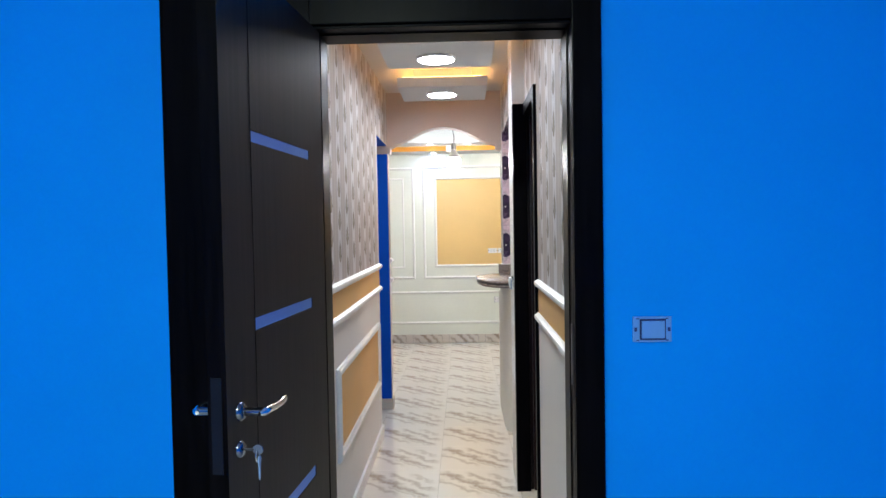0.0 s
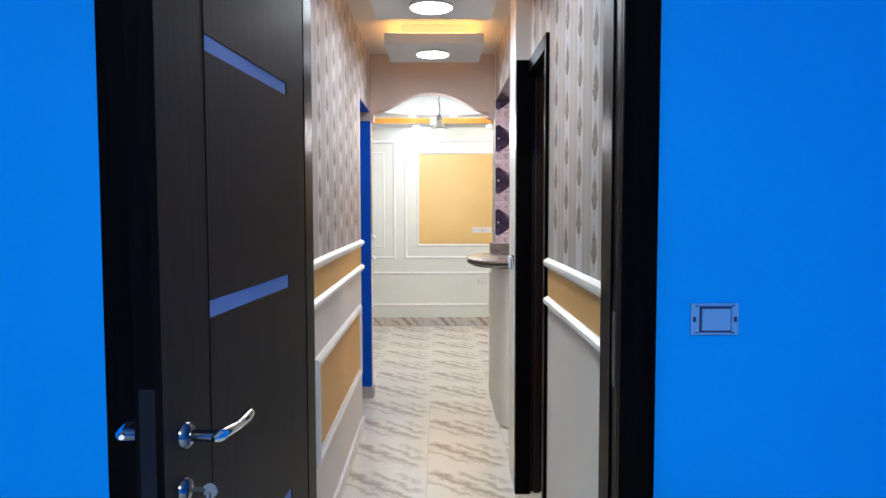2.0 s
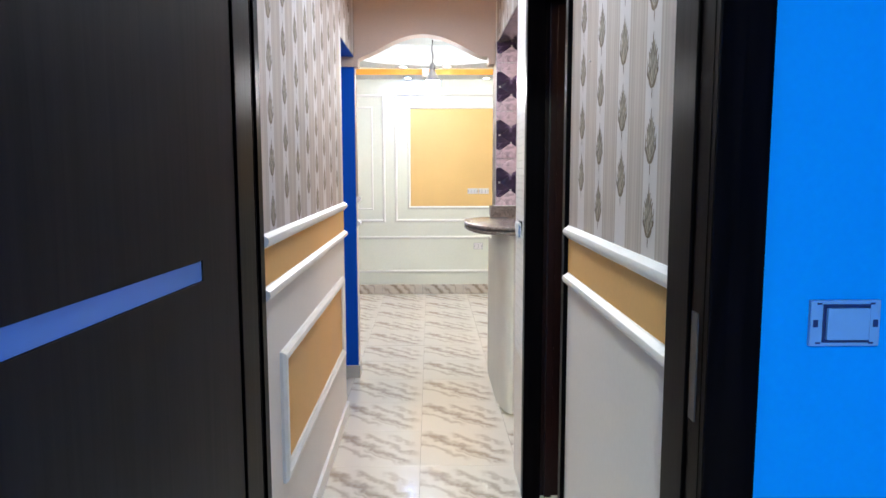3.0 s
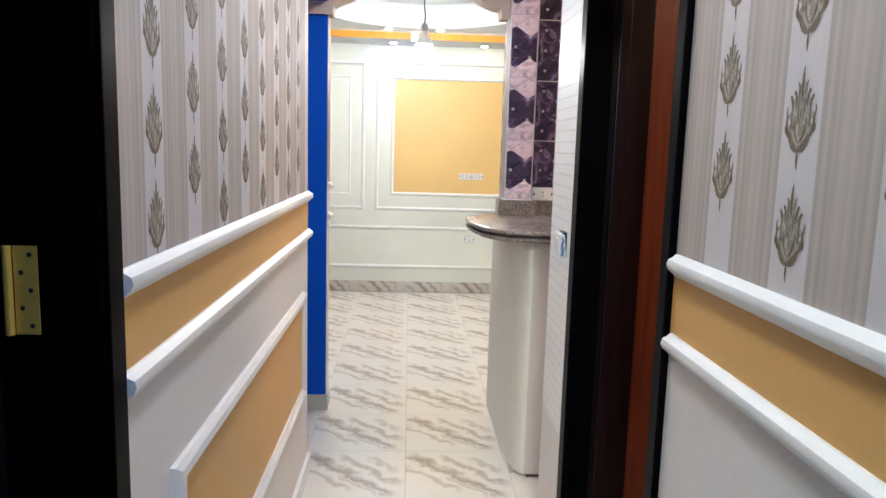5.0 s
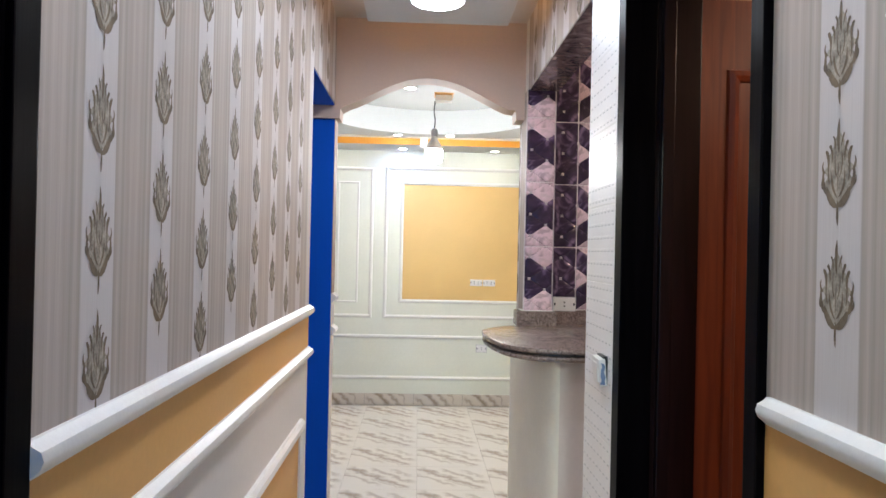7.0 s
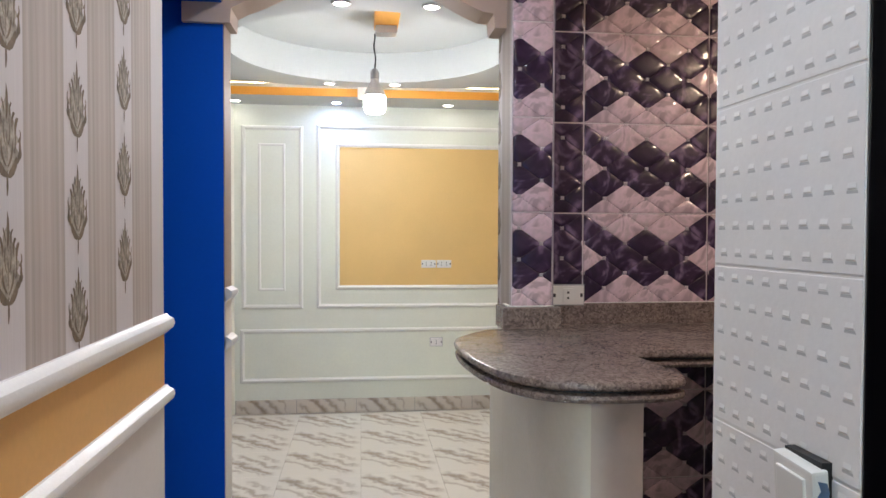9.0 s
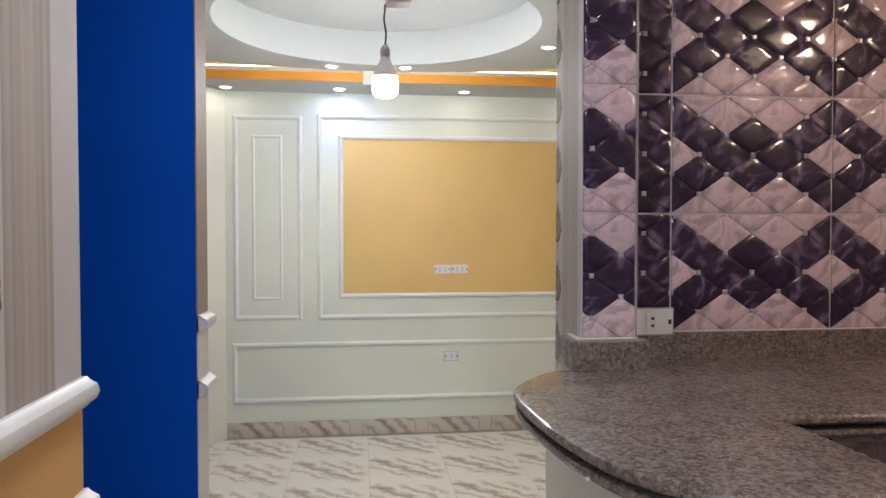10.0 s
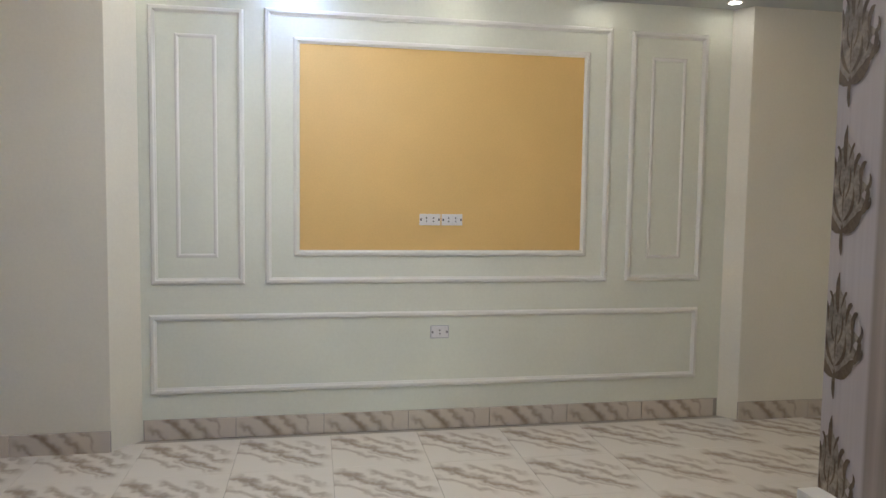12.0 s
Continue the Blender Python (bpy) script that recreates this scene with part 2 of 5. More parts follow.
M = {
    "blue": paint("blue wall paint", (0.0, 0.185, 0.63), 0.6, 0.05, 90, 2.2, 0.08, spec=0.05),
    # Darker copy of the blue paint; the side room's weaker light is in it.
    "blue_dimmed": paint("blue wall paint dimmed for the side room", (0.001, 0.095, 0.60), 0.6, 0.05, 90, 2.2, 0.08, spec=0.15),
    "white": paint("white plaster", (0.76, 0.74, 0.70), 0.6, 0.04, 70, 2.0, 0.06),
    "hall_white": paint("ivory wall paint", (0.77, 0.80, 0.69), 0.5, 0.05, 70, 2.0, 0.05),
    "hall_cream": paint("cream wall paint", (0.80, 0.78, 0.67), 0.55, 0.05, 70, 2.0, 0.05),
    "ceiling": paint("matt ceiling paint", (0.70, 0.64, 0.58), 0.7, 0.04, 60, 1.5, 0.04),
    "ceiling_white": paint("grey-white ceiling paint", (0.70, 0.70, 0.69), 0.7, 0.03, 60, 1.5, 0.03),
    "hall_ceiling": paint("pale grey ceiling paint", (0.52, 0.545, 0.53), 0.75, 0.04, 60, 1.5, 0.03),
    "arch": paint("rose beige paint", (0.60, 0.47, 0.40), 0.6, 0.05, 70, 1.6, 0.05),
    "taupe_end": paint("taupe wall end paper", (0.40, 0.315, 0.26), 0.65, 0.08, 110, 5.0, 0.06),
    "orange": paint("ochre orange paint", (0.72, 0.40, 0.13), 0.5, 0.07, 80, 2.6, 0.08),
    "gold": paint("soft gold wall paint", (0.78, 0.53, 0.20), 0.5, 0.08, 120, 1.8, 0.1),
    "fascia": paint("orange fascia paint", (0.74, 0.34, 0.05), 0.45, 0.06, 80, 3.0, 0.05),
    "wainscot": paint("pale wainscot paint", (0.74, 0.70, 0.68), 0.45, 0.05, 60, 2.0, 0.06),
    "rail": paint("white gloss moulding", (0.82, 0.81, 0.80), 0.35, 0.05, 130, 9.0, 0.12),
    "ivory_trim": paint("ivory moulding paint", (0.80, 0.805, 0.74), 0.4, 0.04, 100, 6.0, 0.06),
    "paper": wallpaper_material("striped wallpaper", 0.2145, 3.266),
    "paper_right": wallpaper_material("striped wallpaper right", 0.2225, 3.237),
    "paper_pillar": wallpaper_material("striped wallpaper pillar", 0.2145, 5.813),
    "motif": paint("bronze wallpaper print", (0.18, 0.135, 0.095), 0.65, 0.5, 260, 45, 0.05, spec=0.25),
    "motif_tan": paint("tan wallpaper print", (0.36, 0.315, 0.26), 0.65, 0.55, 240, 60, 0.05, spec=0.25),
    "tile": marble_material("veined floor tile", (0.82, 0.78, 0.71), (0.38, 0.31, 0.245)),
    "skirting": marble_material("veined skirting tile", (0.66, 0.60, 0.51), (0.28, 0.21, 0.145), 1.15),
    "grout": paint("grey grout", (0.40, 0.37, 0.32), 0.9, 0.15, 120, 8),
    "tile_grout": paint("lilac white grout", (0.72, 0.64, 0.68), 0.7, 0.1, 120, 8),
    "edge_strip": paint("lilac grey plastic strip", (0.40, 0.34, 0.39), 0.4, 0.05, 80, 6, 0.02),
    "granite": granite_material("brown speckled granite"),
    "plum": gloss_tile_material("plum glaze", (0.030, 0.017, 0.043), (0.24, 0.165, 0.29), 0.09),
    "mauve": gloss_tile_material("mauve glaze", (0.48, 0.37, 0.42), (0.56, 0.455, 0.495), 0.11),
    "knob": paint("silver glaze", (0.62, 0.55, 0.60), 0.25, 0.1, 100, 10, 0.0, 0.25),
    "white_tile": paint("white relief tile", (0.83, 0.82, 0.82), 0.3, 0.04, 120, 6, 0.05),
    "dash_shade": paint("grey shade under the dashes", (0.50, 0.50, 0.51), 0.4, 0.1, 120, 6, 0.02),
    "rose_tile": paint("plain rose white tile", (0.70, 0.65, 0.63), 0.3, 0.05, 120, 6, 0.04),
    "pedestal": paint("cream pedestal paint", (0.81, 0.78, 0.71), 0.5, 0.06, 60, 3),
    "rose_side": paint("rose pedestal side", (0.68, 0.61, 0.58), 0.55, 0.06, 60, 3),
    "door": wood("dark stained door", (0.004, 0.003, 0.0035), (0.013, 0.009, 0.010), 0.45, coat=0.0, spec=0.2),
    "frame": wood("black brown door frame", (0.0006, 0.0005, 0.001), (0.0022, 0.0017, 0.0026), 0.34, coat=0.0, spec=0.025),
    "brown_leaf": wood("red brown door", (0.12, 0.018, 0.006), (0.20, 0.036, 0.011), 0.4),
    "jamb_maroon": wood("dark maroon jamb", (0.005, 0.0013, 0.002), (0.011, 0.003, 0.004), 0.32, coat=0.0, spec=0.2),
    "groove": paint("dark plum groove", (0.045, 0.028, 0.042), 0.5, 0.2, 120, 10, 0.02),
    "soffit_tile": gloss_tile_material("taupe veined glaze", (0.12, 0.085, 0.085), (0.34, 0.27, 0.27), 0.15),
    "bounce_floor": paint("beige unseen bounce floor", (0.50, 0.47, 0.43), 0.5, 0.08, 60, 3, 0.03),
    "bounce_cut_floor": paint("dark unseen floor", (0.10, 0.095, 0.09), 0.85, 0.2, 90, 4, 0.1),
    "blue_film": paint("pale blue plastic film", (0.22, 0.32, 0.50), 0.3, 0.15, 60, 12, 0.05),
    # The blue room's reflection is mixed into this base colour.
    "frost_reflection": paint("frosted glass", (0.16, 0.32, 0.66), 0.2, 0.04, 30, 4, 0.02),
    "chrome": paint("chrome", (0.75, 0.76, 0.78), 0.1, 0.05, 80, 10, 0.0, 1.0),
    # Second chrome with the dark blue room's reflection put into its colour.
    "chrome_reflecting_dark": paint("chrome with a dark blue reflection", (0.17, 0.19, 0.25), 0.16, 0.06, 80, 10, 0.0, 1.0),
    "steel": paint("dull steel", (0.35, 0.35, 0.37), 0.35, 0.1, 80, 10, 0.0, 1.0),
    "navy_steel": paint("blued dark steel", (0.004, 0.005, 0.010), 0.45, 0.2, 80, 10, 0.0, 0.0, spec=0.08),
    "dark_steel": paint("dark steel", (0.07, 0.07, 0.08), 0.4, 0.2, 80, 10, 0.0, 0.8),
    "brass": paint("brass", (0.74, 0.47, 0.09), 0.35, 0.1, 80, 10, 0.05, 0.35),
    "plastic": paint("white plastic", (0.78, 0.77, 0.75), 0.35, 0.03, 50, 5, 0.0),
    "grey_plastic": paint("grey plastic", (0.42, 0.43, 0.45), 0.4, 0.05, 50, 5, 0.0),
    # Pale switch plastic; bounce from the blue walls is painted into its colour.
    "blue_bounce_plastic": paint("pale plastic tinted with blue bounce", (0.085, 0.215, 0.50), 0.35, 0.04, 50, 5, 0.0),
    "navy_plastic": paint("navy plastic", (0.004, 0.015, 0.09), 0.4, 0.1, 50, 5, 0.0),
    "black": paint("black plastic", (0.012, 0.012, 0.013), 0.4, 0.1, 50, 5, 0.0),
    "tan_tile": paint("tan bathroom tile", (0.48, 0.30, 0.14), 0.25, 0.15, 30, 5, 0.03),
    "dark_plinth": paint("dark plinth", (0.10, 0.08, 0.07), 0.5, 0.1, 60, 5),
    "led_white": glow("lit diffuser", (0.80, 0.89, 1.0), POWER["panel"]),
    "led_amber": glow("amber strip light", LED_AMBER, POWER["cove"]),
    "led_hall": glow("peach strip light", (1.0, 0.62, 0.28), POWER["hall_cove"]),
    "bulb": glow("lit bulb", LED_COOL, POWER["hall_bulb"]),
    "spot": glow("lit spot", LED_WHITE, POWER["spot"]),
    "spot_cool": glow("cool lit spot", (0.42, 0.56, 1.0), POWER["spot"] * 6.5),
    "bulb_warm": glow("warm lit bulb", LED_WARM, POWER["kitchen"]),
    "bulb_bath": glow("bathroom lit bulb", LED_WARM, POWER["bath"]),
    "bulb_blue": glow("room lit bulb", (0.84, 1.0, 0.86), POWER["blue_room"]),
}


# ---- building helpers ----
def part(name, bm, material, parent=None, label="", smooth=False):
    me = bpy.data.meshes.new(name)
    bm.normal_update()
    if smooth:
        for f in bm.faces:
            f.smooth = True
        for e in bm.edges:
            if len(e.link_faces) == 2 and e.calc_face_angle(0) > radians(42):
                e.smooth = False
    bm.to_mesh(me)
    bm.free()
    for mt in (material if isinstance(material, (list, tuple)) else [material]):
        me.materials.append(mt)
    ob = new(name, me)
    if parent:
        ob.parent = parent
    if label:
        ob["label"] = label
    return ob


def share(name, ob, m, parent=None):
    """Another object on the same mesh."""
    c = new(name, ob.data)
    c.parent = parent
    c.matrix_basis = m
    return c


def cuboid(bm, x0, x1, y0, y1, z0, z1, bevel=0.0):
    vs = [bm.verts.new((x, y, z)) for z in (z0, z1) for y in (y0, y1) for x in (x0, x1)]
    fs = [bm.faces.new([vs[i] for i in q]) for q in ((0, 2, 3, 1), (4, 5, 7, 6), (0, 1, 5, 4), (2, 6, 7, 3), (0, 4, 6, 2), (1, 3, 7, 5))]
    if bevel:
        es = list({e for f in fs for e in f.edges})
        bmesh.ops.bevel(bm, geom=es, offset=bevel, segments=2, profile=0.7, affect="EDGES")
    return bm


def slab(*b, bevel=0.0):
    return cuboid(bmesh.new(), *b, bevel=bevel)


def slabs(*boxes, bevel=0.0):
    bm = bmesh.new()
    for b in boxes:
        cuboid(bm, *b, bevel=bevel)
    return bm


def prism(points, z0, z1, bm=None, axis="Z"):
    """A polygon (x, y) pushed from z0 to z1; with axis Y the points are (x, z), with X they are (y, z)."""
    bm = bm or bmesh.new()

    def at(p, h):
        return (p[0], p[1], h) if axis == "Z" else (p[0], h, p[1]) if axis == "Y" else (h, p[0], p[1])
    lo = [bm.verts.new(at(p, z0)) for p in points]
    hi = [bm.verts.new(at(p, z1)) for p in points]
    k = len(points)
    new_faces = [bm.faces.new(lo[::-1]), bm.faces.new(hi)]
    for i in range(k):
        new_faces.append(bm.faces.new((lo[i], lo[(i + 1) % k], hi[(i + 1) % k], hi[i])))
    bmesh.ops.recalc_face_normals(bm, faces=new_faces)
    return bm


def lathe(profile, steps=32, center=(0, 0), bm=None):
    """Turn (radius, z) points about an upright axis."""
    bm = bm or bmesh.new()
    rings = []
    for r, z in profile:
        if r < 1e-6:
            rings.append([bm.verts.new((center[0], center[1], z))])
        else:
            rings.append([bm.verts.new((center[0] + r * math.cos(2 * math.pi * i / steps), center[1] + r * math.sin(2 * math.pi * i / steps), z)) for i in range(steps)])
    fs = []
    for a, b in zip(rings, rings[1:]):
        for i in range(steps):
            j = (i + 1) % steps
            q = [a[i % len(a)], a[j % len(a)], b[j % len(b)], b[i % len(b)]]
            q = list(dict.fromkeys(q))
            if len(q) > 2:
                fs.append(bm.faces.new(q))
    bmesh.ops.recalc_face_normals(bm, faces=fs)
    return bm


def tube(path, radius, steps=10, bm=None):
    bm = bm or bmesh.new()
    pts = [Vector(p) for p in path]
    rings = []
    for i, p in enumerate(pts):
        d = (pts[min(i + 1, len(pts) - 1)] - pts[max(i - 1, 0)]).normalized()
        u = d.orthogonal().normalized() if not rings else (prev_u - prev_u.project(d)).normalized()
        prev_u = u
        w = d.cross(u)
        r = radius[i] if isinstance(radius, (list, tuple)) else radius
        rings.append([bm.verts.new(p + r * (math.cos(2 * math.pi * k / steps) * u + math.sin(2 * math.pi * k / steps) * w)) for k in range(steps)])
    for a, b in zip(rings, rings[1:]):
        for k in range(steps):
            bm.faces.new((a[k], a[(k + 1) % steps], b[(k + 1) % steps], b[k]))
    bm.faces.new(rings[0][::-1])
    bm.faces.new(rings[-1])
    return bm


def moulding(corners, profile, normal, closed=True, bm=None):
    """Sweep a profile (across, proud) along a flat polyline with mitred corners; normal points out of the wall."""
    bm = bm or bmesh.new()
    n = Vector(normal)
    pts = [Vector(c) for c in corners]
    k = len(pts)
    rings = []
    for i, p in enumerate(pts):
        into = (p - pts[i - 1]).normalized() if (closed or i) else None
        out = (pts[(i + 1) % k] - p).normalized() if (closed or i < k - 1) else None
        a = n.cross(into) if into is not None else n.cross(out)
        b = n.cross(out) if out is not None else a
        s = (a + b).normalized()
        s = s / max(0.3, s.dot(a))
        rings.append([bm.verts.new(p + s * u + n * v) for u, v in profile])
    fs = []
    for i in range(k if closed else k - 1):
        a, b = rings[i], rings[(i + 1) % k]
        for j in range(len(profile)):
            q = (j + 1) % len(profile)
            fs.append(bm.faces.new((a[j], a[q], b[q], b[j])))
    if not closed:
        fs += [bm.faces.new(rings[0]), bm.faces.new(rings[-1][::-1])]
    bmesh.ops.recalc_face_normals(bm, faces=fs)
    return bm


def structure(ob, label, category):
    return tagged(ob, label, category, kind="structure")


def empty(name, x=0.0, y=0.0, z=0.0):
    ob = new(name)
    ob.location = (x, y, z)
    ob.empty_display_size = 0.05
    return ob


def off(ob, parent):
    """Keep a part that was built in world coordinates in place under a moved parent."""
    ob.parent = parent
    ob.matrix_parent_inverse = parent.matrix_basis.inverted()
    return ob


# ---- plan ----
LEFT, RIGHT = -0.54, 0.40
BLUE_FACE, BLUE_BACK = 2.20, 2.33
ARCH_NEAR, ARCH_FAR = 5.70, 5.83
FAR = 8.895
CEIL = 2.505
ROOF = 2.75
SOFFIT = 2.37

# ---- floor and ground slab ----
structure(part("floor", slab(-3.2, 3.4, -2.6, 9.2, -0.12, -0.002), M["grout"]), "grey bedding under cream ceramic floor tiles", "floor")

# ---- blue room ----
# Floor never in view; its beige tone sets the bounce on the blue walls.
structure(part("floor_blue_room", slab(-2.3, 2.1, -2.4, BLUE_FACE, -0.004, 0.0), M["bounce_floor"]), "unseen beige floor added for bounce in the blue room", "floor")
structure(part("wall_blue_front", slabs((-2.3, -0.40, BLUE_FACE, BLUE_BACK, -0.006, ROOF), (0.39, 2.1, BLUE_FACE, BLUE_BACK, -0.006, ROOF), (-0.40, 0.39, BLUE_FACE, BLUE_BACK, 2.066, ROOF)), M["blue"]),
          "bright blue painted wall with a doorway", "wall")
structure(part("wall_blue_left", slab(-2.42, -2.3, -2.4, BLUE_BACK, -0.006, ROOF), M["blue"]), "bright blue painted side wall", "wall")
structure(part("wall_blue_right", slab(2.1, 2.22, -2.4, BLUE_BACK, -0.006, ROOF), M["blue"]), "bright blue painted side wall", "wall")
structure(part("wall_blue_back", slab(-2.42, 2.22, -2.52, -2.4, -0.006, ROOF), M["blue"]), "bright blue painted back wall", "wall")
structure(part("ceiling_blue_room", slab(-2.42, 2.22, -2.52, BLUE_BACK, ROOF, ROOF + 0.1), M["ceiling_white"]), "plain white ceiling", "ceiling")

# ---- corridor walls ----
structure(part("wall_corridor_left", slabs((LEFT - 0.12, LEFT, BLUE_BACK, 2.40, -0.006, ROOF), (LEFT - 0.12, LEFT, 2.40, 3.06, 2.06, ROOF), (LEFT - 0.12, LEFT, 3.06, 5.02, -0.006, ROOF),
                                             (LEFT - 0.12, LEFT, 5.02, 5.72, 2.095, ROOF)), M["white"]),
          "plastered corridor wall with two doorways", "wall")
structure(part("wall_corridor_right", slabs((RIGHT, RIGHT + 0.12, BLUE_BACK, 3.43, -0.006, ROOF), (RIGHT, RIGHT + 0.12, 3.43, 4.00, 2.06, ROOF)), M["white"]),
          "plastered corridor wall with a doorway", "wall")
structure(part("wall_tiled_pier", slabs((0.335, 0.52, 4.00, 4.265, -0.006, ROOF), (0.52, 2.6, 4.165, 4.265, -0.006, ROOF)), M["white"]), "white pier and partition beside the kitchen opening", "wall")
structure(part("wall_kitchen_lintel", slab(0.365, 0.50, 4.265, 5.62, 2.17, ROOF), M["white"]), "beam above the kitchen opening", "wall")
# wall finishes of the corridor
MOTIF_W, MOTIF_H = 0.071, 0.134


def motif_mesh():
    """A damask sprig: a soft tan body with dark scrolled leaves over it, curled tips and a slim stem."""
    bm = bmesh.new()
    h, w = MOTIF_H, MOTIF_W
    level = [0.0]
    jit = random.Random(7)

    def stroke(p0, p1, p2, width, blunt=0.0):
        level[0] += 0.00001
        p0, p1, p2 = (Vector(p) + Vector((jit.uniform(-0.018, 0.018), jit.uniform(-0.012, 0.012))) for p in (p0, p1, p2))
        rows = []
        for i in range(9):
            t = i / 8
            c = (1 - t) ** 2 * p0 + 2 * t * (1 - t) * p1 + t * t * p2
            d = (2 * (1 - t) * (p1 - p0) + 2 * t * (p2 - p1)).normalized()
            k = 0.41 * width * (0.14 + 0.86 * math.sin(math.pi * t) ** 0.7) * (1 + blunt * t) * jit.uniform(0.86, 1.12)
            side = Vector((-d.y, d.x)) * k
            rows.append([bm.verts.new((0.0005 + level[0], (c + side * e)[0] * w, (c + side * e)[1] * h)) for e in (-1, 1)])
        for a, b in zip(rows, rows[1:]):
            bm.faces.new((a[0], a[1], b[1], b[0]))
    rows = []
    for i in range(33):
        t = i / 32
        z = -0.30 + 0.72 * t
        hw = 0.45 * math.sin(math.pi * t ** 0.74) * (1 + 0.15 * math.sin(46 * z)) * (1 - 0.30 * t)
        rows.append([bm.verts.new((0.0003, e * hw * w, z * h)) for e in (-1, 1)])
    for a, b in zip(rows, rows[1:]):
        bm.faces.new((a[0], a[1], b[1], b[0])).material_index = 1
    stroke((0, -0.50), (0.03, -0.40), (0, -0.26), 0.095)
    stroke((0, 0.18), (0.03, 0.34), (0, 0.50), 0.110)
    stroke((0, -0.20), (0.03, -0.02), (0, 0.12), 0.035)
    for s in (1, -1):
        stroke((0, -0.33), (s * 0.26, -0.28), (s * 0.38, -0.14), 0.105, 0.5)
        stroke((s * 0.33, -0.19), (s * 0.52, -0.10), (s * 0.45, 0.05), 0.105)
        stroke((s * 0.40, -0.13), (s * 0.53, -0.13), (s * 0.52, -0.05), 0.055)
        stroke((s * 0.40, 0.0), (s * 0.54, 0.04), (s * 0.47, 0.13), 0.065)
        stroke((s * 0.33, 0.02), (s * 0.27, 0.19), (s * 0.41, 0.21), 0.080, 0.3)
        stroke((s * 0.19, 0.10), (s * 0.20, 0.27), (s * 0.31, 0.27), 0.065, 0.3)
        stroke((s * 0.08, 0.22), (s * 0.13, 0.36), (s * 0.19, 0.35), 0.050)
        stroke((0, -0.24), (s * 0.24, -0.15), (s * 0.20, 0.02), 0.055, 0.3)
        stroke((s * 0.02, -0.05), (s * 0.14, 0.03), (s * 0.09, 0.18), 0.042)
        stroke((s * 0.27, -0.10), (s * 0.35, -0.03), (s * 0.27, 0.06), 0.042)
    return bm


motif_first = None


def motifs(parent, x, facing, columns, z0, z1, start, step=0.1545):
    """Printed sprigs in columns on a wall that faces +x or -x; every second column is shifted by half a step."""
    global motif_first
    for i, y in columns:
        z = start + (step / 2 if i % 2 else 0)
        while z - step > z0:
            z -= step
        while z + MOTIF_H / 2 < z1 + 0.04:
            if z - MOTIF_H / 2 > z0 - 0.035 and z + MOTIF_H / 2 < z1:
                m = Matrix.Translation((x, y, z)) @ Matrix.Diagonal((facing, 1, 1, 1))
                if motif_first is None:
                    motif_first = part("damask_motif", motif_mesh(), [M["motif"], M["motif_tan"]], parent)
                    motif_first.matrix_basis = m
                else:
                    share("damask_motif", motif_first, m, parent)
            z += step


RAIL = [(0.0, 0.0), (0.0, 0.008), (0.006, 0.014), (0.012, 0.022), (0.022, 0.026), (0.032, 0.023), (0.037, 0.014), (0.042, 0.009), (0.042, 0.0)]


def rail(name, x, facing, y0, y1, z):
    """A chair rail; z is its lower edge."""
    n = Vector((facing, 0, 0))
    pts = [(x, y0, z), (x, y1, z)] if facing > 0 else [(x, y1, z), (x, y0, z)]
    prof = RAIL
    bm = moulding(pts, [(-u if n.cross(Vector((0, 1 if facing > 0 else -1, 0))).z < 0 else u, v) for u, v in prof], n, closed=False)
    return structure(part(name, bm, M["rail"], smooth=True), "white gloss chair rail moulding along the corridor wall", "moulding")


def dado(side, x, facing, y0, y1, paper):
    """Wallpaper above two rails, an ochre band between them and pale paint below."""
    s = facing
    p = structure(part("wallpaper_" + side, slab(*sorted((x, x + s * 0.003)), y0, y1, 1.19, CEIL), M[paper]), "taupe and cream striped wallpaper with bronze damask sprigs", "wallpaper")
    band = structure(part("trim_band_" + side, slab(*sorted((x, x + s * 0.004)), y0, y1, 1.02, 1.19), M["orange"]), "ochre painted band between two white rails", "wall band")
    low = structure(part("trim_wainscot_" + side, slab(*sorted((x, x + s * 0.003)), y0, y1, 0.0, 1.02), M["wainscot"]), "pale painted lower wall", "wainscot")
    rail("trim_rail_upper_" + side, x, s, y0 - 0.004, y1 + (0.004 if s > 0 else -0.012), 1.163)
    rail("trim_rail_lower_" + side, x, s, y0 - 0.004, y1 + (0.004 if s > 0 else -0.012), 1.008)
    return p


paper_l = dado("left", LEFT, 1, 3.105, 5.02, "paper")
motifs(paper_l, LEFT + 0.003, 1, [(i, 3.266 + 0.2145 * i) for i in range(8)], 1.2, CEIL, 1.570)
over = structure(part("wallpaper_over_opening", slab(LEFT, LEFT + 0.003, 5.02, ARCH_NEAR, 2.095, CEIL), M["paper"]), "striped damask wallpaper above a doorway", "wallpaper")
motifs(over, LEFT + 0.003, 1, [(8, 3.266 + 0.2145 * 8), (9, 3.266 + 0.2145 * 9), (10, 3.266 + 0.2145 * 10)], 2.12, CEIL, 1.570)
paper_r = dado("right", RIGHT, -1, 2.352, 3.411, "paper_right")
motifs(paper_r, RIGHT - 0.003, -1, [(i, 3.237 - 0.2225 * i) for i in range(4)], 1.2, CEIL, 1.523)
over2 = structure(part("wallpaper_over_door", slab(RIGHT - 0.003, RIGHT, 3.411, 4.00, 2.11, CEIL), M["paper_right"]), "striped damask wallpaper above a door", "wallpaper")
